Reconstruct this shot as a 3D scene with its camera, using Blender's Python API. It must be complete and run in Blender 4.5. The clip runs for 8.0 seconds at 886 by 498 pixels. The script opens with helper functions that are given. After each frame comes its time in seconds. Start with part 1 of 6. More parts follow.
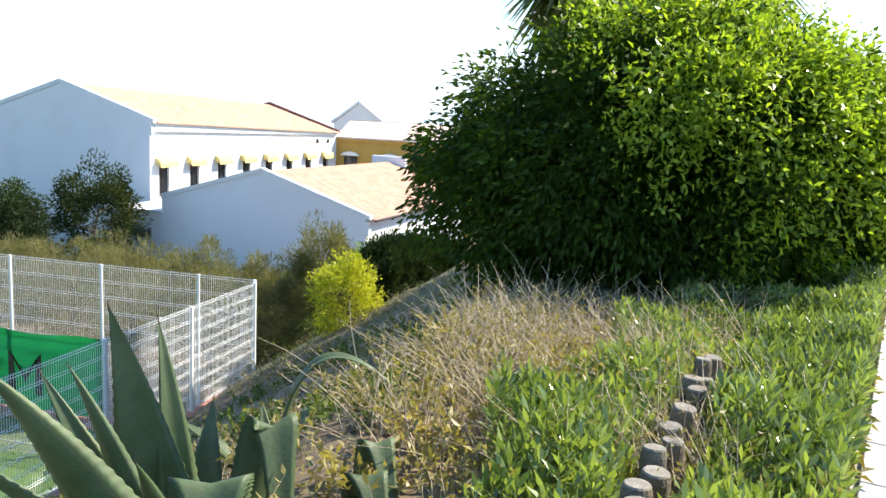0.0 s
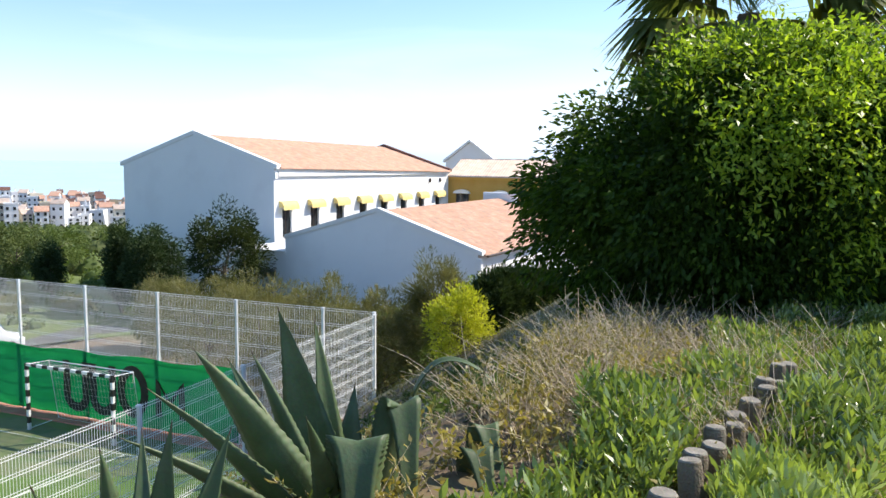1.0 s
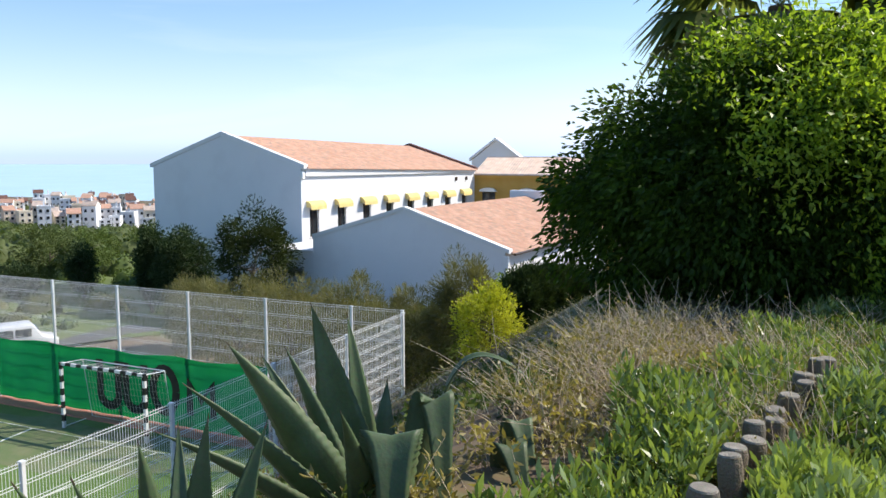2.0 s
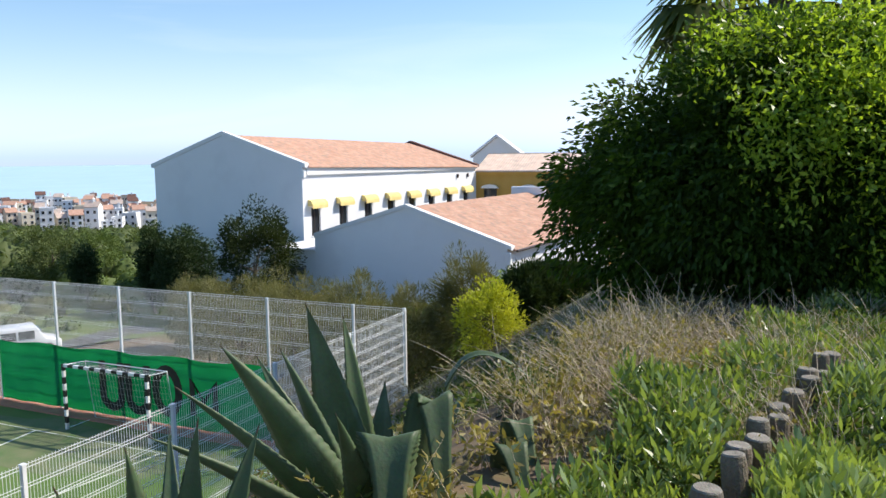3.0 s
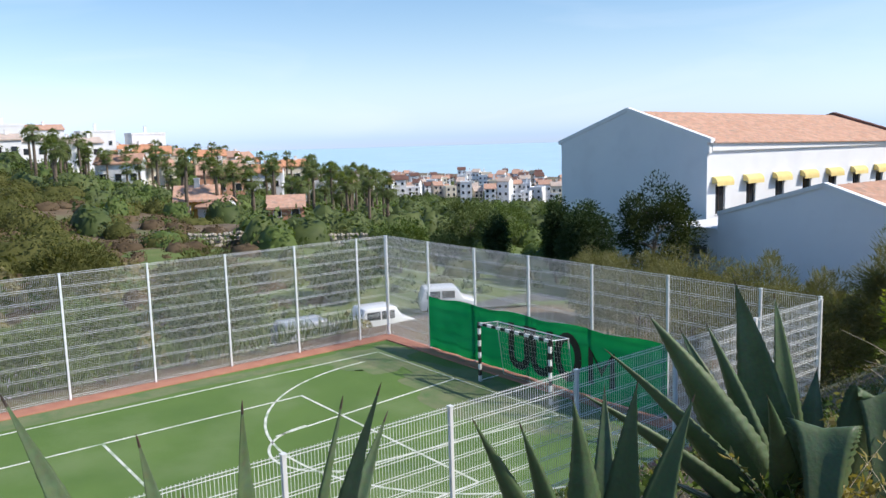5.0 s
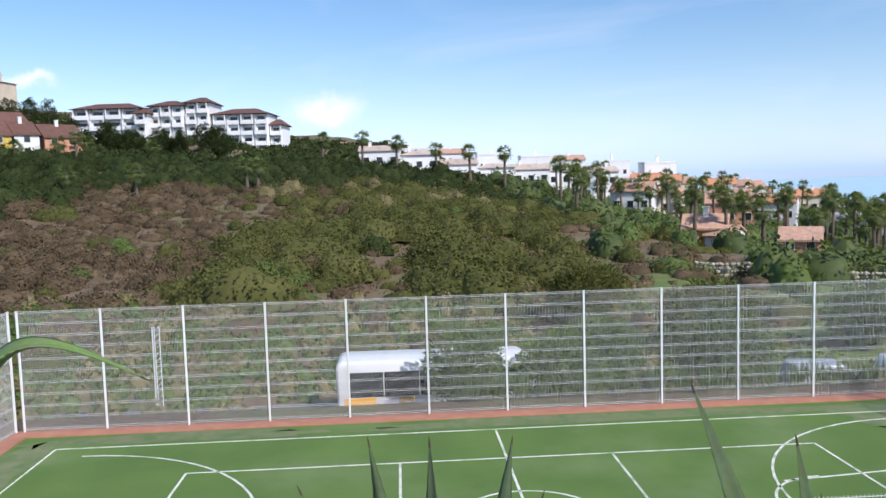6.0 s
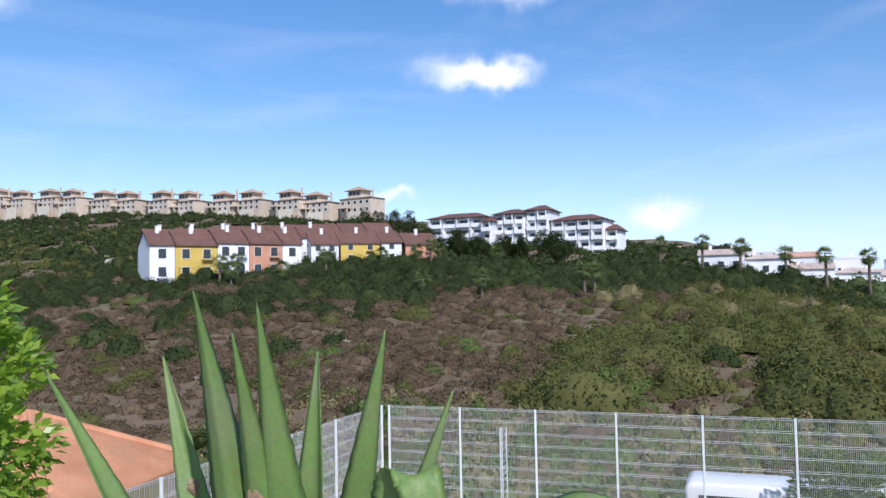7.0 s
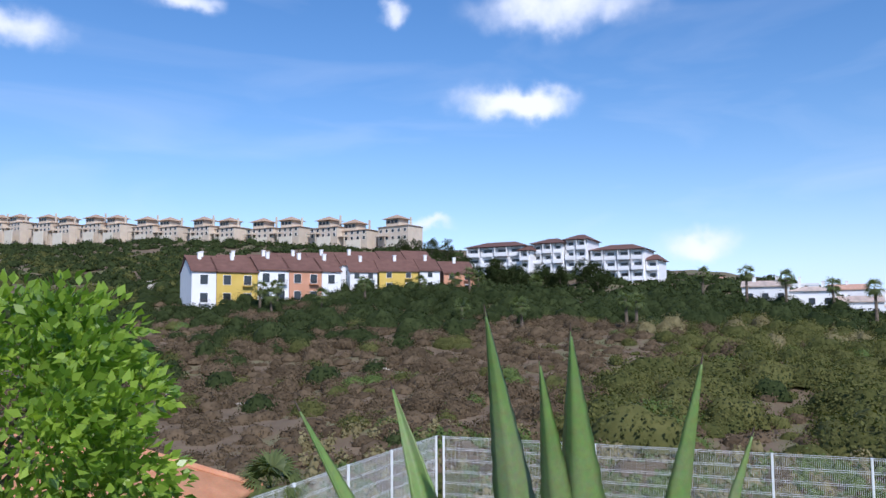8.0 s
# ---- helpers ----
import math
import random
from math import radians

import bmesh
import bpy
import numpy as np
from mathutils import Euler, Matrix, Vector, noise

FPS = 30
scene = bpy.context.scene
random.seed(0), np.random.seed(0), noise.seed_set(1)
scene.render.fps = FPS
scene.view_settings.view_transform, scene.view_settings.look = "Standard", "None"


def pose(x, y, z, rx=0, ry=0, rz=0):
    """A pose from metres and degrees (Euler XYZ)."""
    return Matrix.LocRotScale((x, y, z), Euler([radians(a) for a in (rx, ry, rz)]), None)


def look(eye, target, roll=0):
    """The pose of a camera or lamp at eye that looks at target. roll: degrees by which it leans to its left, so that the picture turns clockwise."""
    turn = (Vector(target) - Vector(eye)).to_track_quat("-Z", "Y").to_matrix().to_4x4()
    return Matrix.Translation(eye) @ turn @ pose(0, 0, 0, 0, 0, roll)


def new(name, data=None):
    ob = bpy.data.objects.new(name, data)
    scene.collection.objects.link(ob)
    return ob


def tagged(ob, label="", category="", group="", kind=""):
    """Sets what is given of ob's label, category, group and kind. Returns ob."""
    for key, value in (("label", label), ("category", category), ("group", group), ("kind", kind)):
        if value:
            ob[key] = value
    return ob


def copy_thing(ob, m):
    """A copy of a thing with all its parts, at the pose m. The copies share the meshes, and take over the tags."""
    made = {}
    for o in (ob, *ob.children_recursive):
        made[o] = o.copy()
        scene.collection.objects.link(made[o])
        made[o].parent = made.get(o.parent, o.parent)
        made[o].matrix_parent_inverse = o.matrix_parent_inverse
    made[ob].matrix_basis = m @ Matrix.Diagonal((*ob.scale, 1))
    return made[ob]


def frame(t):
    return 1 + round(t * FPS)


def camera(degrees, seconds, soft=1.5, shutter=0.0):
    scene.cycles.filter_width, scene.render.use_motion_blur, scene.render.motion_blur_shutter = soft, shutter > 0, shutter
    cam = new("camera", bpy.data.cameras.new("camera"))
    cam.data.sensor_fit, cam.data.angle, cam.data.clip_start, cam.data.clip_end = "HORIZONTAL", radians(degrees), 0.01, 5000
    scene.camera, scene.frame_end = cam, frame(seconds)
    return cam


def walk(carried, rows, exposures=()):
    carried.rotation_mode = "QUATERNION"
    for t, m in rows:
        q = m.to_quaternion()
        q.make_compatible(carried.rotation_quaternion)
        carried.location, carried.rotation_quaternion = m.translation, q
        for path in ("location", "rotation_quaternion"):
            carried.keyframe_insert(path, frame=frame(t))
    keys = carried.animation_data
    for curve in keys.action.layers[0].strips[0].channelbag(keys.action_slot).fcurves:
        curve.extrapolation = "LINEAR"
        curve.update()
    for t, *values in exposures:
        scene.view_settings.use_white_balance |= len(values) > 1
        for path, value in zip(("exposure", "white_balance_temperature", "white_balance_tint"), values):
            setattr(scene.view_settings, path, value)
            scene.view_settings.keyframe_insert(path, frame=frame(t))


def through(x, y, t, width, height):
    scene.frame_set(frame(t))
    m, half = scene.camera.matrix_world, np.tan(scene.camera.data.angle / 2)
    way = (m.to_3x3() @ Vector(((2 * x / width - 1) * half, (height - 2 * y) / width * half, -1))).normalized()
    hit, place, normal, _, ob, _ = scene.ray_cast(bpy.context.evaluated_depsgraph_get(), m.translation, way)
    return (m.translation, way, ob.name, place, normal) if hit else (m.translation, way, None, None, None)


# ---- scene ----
cam = camera(57.5, 8.0)
PATH = [
    (0, (-0.36, -2.041, 7.681), (-0.843, -0.125, 7.372), 2.78),
    (0.5, (-0.122, -2.62, 7.702), (-0.752, -0.74, 7.435), 1.61),
    (1, (-0.039, -2.822, 7.71), (-0.793, -0.983, 7.482), 0.6),
    (1.5, (-0.075, -2.816, 7.693), (-0.884, -1.001, 7.465), 0.3),
    (3, (-0.077, -2.738, 7.678), (-0.896, -0.929, 7.44), -0.7),
    (3.5, (-0.083, -2.67, 7.682), (-0.983, -0.901, 7.435), -0.9),
    (4, (-0.066, -2.745, 7.676), (-0.99, -0.99, 7.419), -1.2),
    (4.5, (-0.142, -2.764, 7.674), (-1.353, -1.196, 7.402), -1.5),
    (4.7, (-0.149, -2.819, 7.669), (-1.514, -1.384, 7.389), -1.7),
    (5.8, (0.014, -3.248, 7.723), (-1.937, -2.858, 7.521), -1.3),
    (6, (0.062, -3.391, 7.725), (-1.928, -3.284, 7.554), -1.7),
    (6.5, (0.091, -3.668, 7.82), (-1.867, -4.072, 7.763), -1.8),
    (6.8, (0.019, -3.901, 7.852), (-1.886, -4.51, 7.884), -1.6),
    (7, (-0.024, -4.048, 7.876), (-1.901, -4.73, 7.981), -1.1),
    (7.2, (-0.054, -4.2, 7.867), (-1.898, -4.955, 8.033), -0.9),
    (7.5, (-0.072, -4.438, 7.857), (-1.893, -5.246, 8.039), -0.4),
    (8, (-0.083, -4.861, 7.88), (-1.924, -5.622, 8.057), -0.4),
]
EXPOSURES = [(0, 1.15, 7100, 13), (0.5, 0.9, 7000, 13), (1.0, 0.64, 6900, 13), (1.5, 0.42, 6800, 13), (3.0, 0.34, 6750, 13), (4.0, 0.3, 6650, 13), (4.7, 0.22, 6600, 13), (5.8, 0.05, 6400, 14), (6.5, 0.02, 6200, 17), (7.0, 0.0, 6000, 17), (8.0, -0.1, 5830, 17)]
walk(cam, [(t, look(eye, target, roll)) for t, eye, target, roll in PATH], EXPOSURES)

# ---- daylight ----
SUN_AZ, SUN_EL = 50.0, 42.0  # degrees from +y towards +x, and above the horizon
sun_to = Vector((math.sin(radians(SUN_AZ)) * math.cos(radians(SUN_EL)), math.cos(radians(SUN_AZ)) * math.cos(radians(SUN_EL)), math.sin(radians(SUN_EL))))
sun = new("sun", bpy.data.lights.new("sun", "SUN"))
sun.data.energy, sun.data.angle, sun.data.color = 4.6, radians(0.53), (1.0, 0.95, 0.86)
sun.matrix_world = look(sun_to * 100, (0, 0, 0))

world = bpy.data.worlds.new("sky")
scene.world = world
world.use_nodes = True
wn, wl = world.node_tree.nodes, world.node_tree.links
sky = wn.new("ShaderNodeTexSky")
sky.sky_type, sky.sun_disc = "NISHITA", False
sky.sun_elevation, sky.sun_rotation = radians(SUN_EL), radians(SUN_AZ)
sky.air_density, sky.dust_density, sky.ozone_density, sky.altitude = 1.0, 0.25, 2.5, 50
wn["Background"].inputs["Strength"].default_value = 0.155


def w_math(op, a, b=None, c=None):
    n = wn.new("ShaderNodeMath")
    n.operation = op
    for k, v in enumerate((a, b, c)):
        if v is None:
            continue
        if isinstance(v, (int, float)):
            n.inputs[k].default_value = v
        else:
            wl.new(v, n.inputs[k])
    return n.outputs[0]


def cloud_mask():
    """Fair-weather cumulus puffs and thin high streaks, as functions of the direction."""
    co = wn.new("ShaderNodeTexCoord").outputs["Generated"]
    rough = wn.new("ShaderNodeTexNoise")
    rough.inputs["Scale"].default_value, rough.inputs["Detail"].default_value = 16.0, 7.0
    wl.new(co, rough.inputs["Vector"])
    warp = wn.new("ShaderNodeTexNoise")
    warp.inputs["Scale"].default_value, warp.inputs["Detail"].default_value = 22.0, 5.0
    wl.new(co, warp.inputs["Vector"])
    push = wn.new("ShaderNodeVectorMath")
    push.operation = "MULTIPLY_ADD"
    wl.new(warp.outputs["Color"], push.inputs[0])
    push.inputs[1].default_value = (0.05, 0.05, 0.05)
    push.inputs[2].default_value = (-0.025, -0.025, -0.025)
    bent = wn.new("ShaderNodeVectorMath")
    wl.new(co, bent.inputs[0]), wl.new(push.outputs[0], bent.inputs[1])
    plain, co = co, bent.outputs[0]
    total = None
    for px, py, pz, rx, ry in ((-0.918, -0.297, 0.262, 0.055, 0.019), (-0.905, -0.262, 0.254, 0.034, 0.013), (-0.900, -0.225, 0.368, 0.085, 0.024), (-0.826, -0.405, 0.360, 0.014, 0.012),
                               (-0.58, -0.72, 0.31, 0.05, 0.018), (-0.985, -0.08, 0.088, 0.035, 0.016), (-0.905, -0.40, 0.118, 0.03, 0.008), (-0.70, -0.60, 0.36, 0.03, 0.012)):
        c = Vector((px, py, pz)).normalized()
        side = Vector((c.y, -c.x, 0)).normalized()
        up = side.cross(c)
        up = up if up.z > 0 else -up
        terms = []
        for axis, r in ((side, rx), (up, ry)):
            d = wn.new("ShaderNodeVectorMath")
            d.operation = "DOT_PRODUCT"
            wl.new(co, d.inputs[0])
            d.inputs[1].default_value = axis
            off = w_math("SUBTRACT", d.outputs["Value"], axis.dot(c))
            terms.append(w_math("POWER", w_math("ABSOLUTE", w_math("DIVIDE", off, r)), 2.0))
        ahead = wn.new("ShaderNodeVectorMath")
        ahead.operation = "DOT_PRODUCT"
        wl.new(co, ahead.inputs[0])
        ahead.inputs[1].default_value = c
        near = w_math("GREATER_THAN", ahead.outputs["Value"], 0.5)
        puff = w_math("MULTIPLY", w_math("POWER", 2.718, w_math("MULTIPLY", w_math("ADD", *terms), -0.7)), near)
        total = puff if total is None else w_math("ADD", total, puff)
    lumps = w_math("MULTIPLY", w_math("SUBTRACT", rough.outputs["Fac"], 0.5), 1.1)
    body = wn.new("ShaderNodeMapRange")
    body.interpolation_type = "SMOOTHSTEP"
    body.inputs["From Min"].default_value, body.inputs["From Max"].default_value = 0.14, 1.15
    wl.new(w_math("ADD", w_math("MULTIPLY", total, w_math("ADD", lumps, 1.0)), w_math("MULTIPLY", lumps, 0.25)), body.inputs["Value"])
    stretch = wn.new("ShaderNodeMapping")
    stretch.inputs["Scale"].default_value, stretch.inputs["Rotation"].default_value = (1.2, 2.0, 9.0), (0.25, 0.3, 0.4)
    wl.new(plain, stretch.inputs["Vector"])
    cirrus = wn.new("ShaderNodeTexNoise")
    cirrus.inputs["Scale"].default_value, cirrus.inputs["Detail"].default_value, cirrus.inputs["Distortion"].default_value = 1.6, 6.0, 0.6
    wl.new(stretch.outputs[0], cirrus.inputs["Vector"])
    thin = wn.new("ShaderNodeMapRange")
    thin.inputs["From Min"].default_value, thin.inputs["From Max"].default_value, thin.inputs["To Max"].default_value = 0.5, 0.8, 0.17
    wl.new(cirrus.outputs["Fac"], thin.inputs["Value"])
    return w_math("MINIMUM", w_math("ADD", body.outputs[0], thin.outputs[0]), 1.0)


# sea haze: towards the horizon the sky turns to a pale blue of the same brightness
z_of = wn.new("ShaderNodeSeparateXYZ")
wl.new(wn.new("ShaderNodeTexCoord").outputs["Generated"], z_of.inputs[0])
haze = w_math("POWER", 2.718, w_math("MULTIPLY", w_math("ABSOLUTE", z_of.outputs["Z"]), -9.0))
grey = wn.new("ShaderNodeRGBToBW")
wl.new(sky.outputs[0], grey.inputs[0])
pale = wn.new("ShaderNodeMix")
pale.data_type, pale.blend_type = "RGBA", "MULTIPLY"
pale.inputs[0].default_value = 1.0
wl.new(grey.outputs[0], pale.inputs[6])
pale.inputs[7].default_value = (0.63, 0.84, 1.15, 1)
rich = wn.new("ShaderNodeHueSaturation")
rich.inputs["Saturation"].default_value = 1.22
wl.new(sky.outputs[0], rich.inputs["Color"])
hazy = wn.new("ShaderNodeMix")
hazy.data_type = "RGBA"
wl.new(haze, hazy.inputs[0]), wl.new(rich.outputs[0], hazy.inputs[6]), wl.new(pale.outputs[2], hazy.inputs[7])

cloud_mix = wn.new("ShaderNodeMix")
cloud_mix.data_type = "RGBA"
wl.new(cloud_mask(), cloud_mix.inputs[0])
wl.new(hazy.outputs[2], cloud_mix.inputs[6])
cloud_mix.inputs[7].default_value = (7.0, 7.2, 7.6, 1)
wl.new(cloud_mix.outputs[2], wn["Background"].inputs["Color"])


# ---- materials ----
def material(name, c1, c2, scale=3.0, rough=0.8, bump=0.15, fine=40.0, metal=0.0, spec=0.4, contrast=0.25, c3=None, big=0.6, mottle=0.28):
    """A surface with broad patches from c1 to c2, stains of c3, a fine grain and relief, in metres."""
    m = bpy.data.materials.new(name)
    m.use_nodes = True
    n, l = m.node_tree.nodes, m.node_tree.links
    b = n["Principled BSDF"]
    b.inputs["Roughness"].default_value, b.inputs["Metallic"].default_value, b.inputs["Specular IOR Level"].default_value = rough, metal, spec
    co = n.new("ShaderNodeTexCoord").outputs["Object"]
    broad, grain = n.new("ShaderNodeTexNoise"), n.new("ShaderNodeTexNoise")
    broad.inputs["Scale"].default_value, broad.inputs["Detail"].default_value = scale, 5
    grain.inputs["Scale"].default_value, grain.inputs["Detail"].default_value = fine, 4
    ramp = n.new("ShaderNodeValToRGB")
    ramp.color_ramp.elements[0].position, ramp.color_ramp.elements[1].position = 0.5 - contrast, 0.5 + contrast
    ramp.color_ramp.elements[0].color, ramp.color_ramp.elements[1].color = (*c1, 1), (*c2, 1)
    l.new(co, broad.inputs["Vector"]), l.new(co, grain.inputs["Vector"]), l.new(broad.outputs["Fac"], ramp.inputs["Fac"])
    col = ramp.outputs[0]
    if c3:
        stain = n.new("ShaderNodeTexNoise")
        stain.inputs["Scale"].default_value, stain.inputs["Detail"].default_value = scale * big, 8
        l.new(co, stain.inputs["Vector"])
        cut = n.new("ShaderNodeMapRange")
        cut.inputs["From Min"].default_value, cut.inputs["From Max"].default_value = 0.5, 0.68
        l.new(stain.outputs["Fac"], cut.inputs["Value"])
        mix = n.new("ShaderNodeMix")
        mix.data_type = "RGBA"
        l.new(cut.outputs[0], mix.inputs[0]), l.new(col, mix.inputs[6])
        mix.inputs[7].default_value = (*c3, 1)
        col = mix.outputs[2]
    tint = n.new("ShaderNodeMix")
    tint.data_type, tint.blend_type = "RGBA", "OVERLAY"
    tint.inputs[0].default_value = mottle
    l.new(col, tint.inputs[6]), l.new(grain.outputs["Color"], tint.inputs[7])
    hue = n.new("ShaderNodeHueSaturation")
    info = n.new("ShaderNodeObjectInfo")
    spread = n.new("ShaderNodeMapRange")
    spread.inputs["To Min"].default_value, spread.inputs["To Max"].default_value = 0.93, 1.07
    l.new(info.outputs["Random"], spread.inputs["Value"]), l.new(spread.outputs[0], hue.inputs["Value"])
    l.new(tint.outputs[2], hue.inputs["Color"])
    l.new(hue.outputs[0], b.inputs["Base Color"])
    if bump:
        bp = n.new("ShaderNodeBump")
        bp.inputs["Strength"].default_value, bp.inputs["Distance"].default_value = bump, 0.02
        l.new(grain.outputs["Fac"], bp.inputs["Height"]), l.new(bp.outputs[0], b.inputs["Normal"])
    return m


def leaf_material(name, c1, c2, through=0.3, rough=0.45, gloss=0.35):
    """Leaves: each its own shade, some light coming through, a soft gloss."""
    m = bpy.data.materials.new(name)
    m.use_nodes = True
    n, l = m.node_tree.nodes, m.node_tree.links
    b = n["Principled BSDF"]
    b.inputs["Roughness"].default_value, b.inputs["Specular IOR Level"].default_value = rough, gloss
    geo = n.new("ShaderNodeNewGeometry")
    ramp = n.new("ShaderNodeValToRGB")
    ramp.color_ramp.elements[0].color, ramp.color_ramp.elements[1].color = (*c1, 1), (*c2, 1)
    patch = n.new("ShaderNodeTexNoise")
    patch.inputs["Scale"].default_value = 0.9
    l.new(n.new("ShaderNodeTexCoord").outputs["Object"], patch.inputs["Vector"])
    add = n.new("ShaderNodeMath")
    add.operation = "MULTIPLY_ADD"
    l.new(geo.outputs["Random Per Island"], add.inputs[0])
    add.inputs[1].default_value = 0.65
    shift = n.new("ShaderNodeMath")
    shift.operation = "MULTIPLY_ADD"
    shift.inputs[1].default_value, shift.inputs[2].default_value = 1.2, -0.43
    l.new(patch.outputs["Fac"], shift.inputs[0]), l.new(shift.outputs[0], add.inputs[2])
    l.new(add.outputs[0], ramp.inputs["Fac"])
    l.new(ramp.outputs[0], b.inputs["Base Color"])
    tr, mix = n.new("ShaderNodeBsdfTranslucent"), n.new("ShaderNodeMixShader")
    warm = n.new("ShaderNodeMix")
    warm.data_type, warm.blend_type = "RGBA", "MULTIPLY"
    warm.inputs[0].default_value = 1.0
    warm.inputs[7].default_value = (1.5, 1.5, 0.55, 1)
    l.new(ramp.outputs[0], warm.inputs[6]), l.new(warm.outputs[2], tr.inputs["Color"])
    mix.inputs[0].default_value = through
    l.new(b.outputs[0], mix.inputs[1]), l.new(tr.outputs[0], mix.inputs[2])
    l.new(mix.outputs[0], n["Material Output"].inputs["Surface"])
    return m


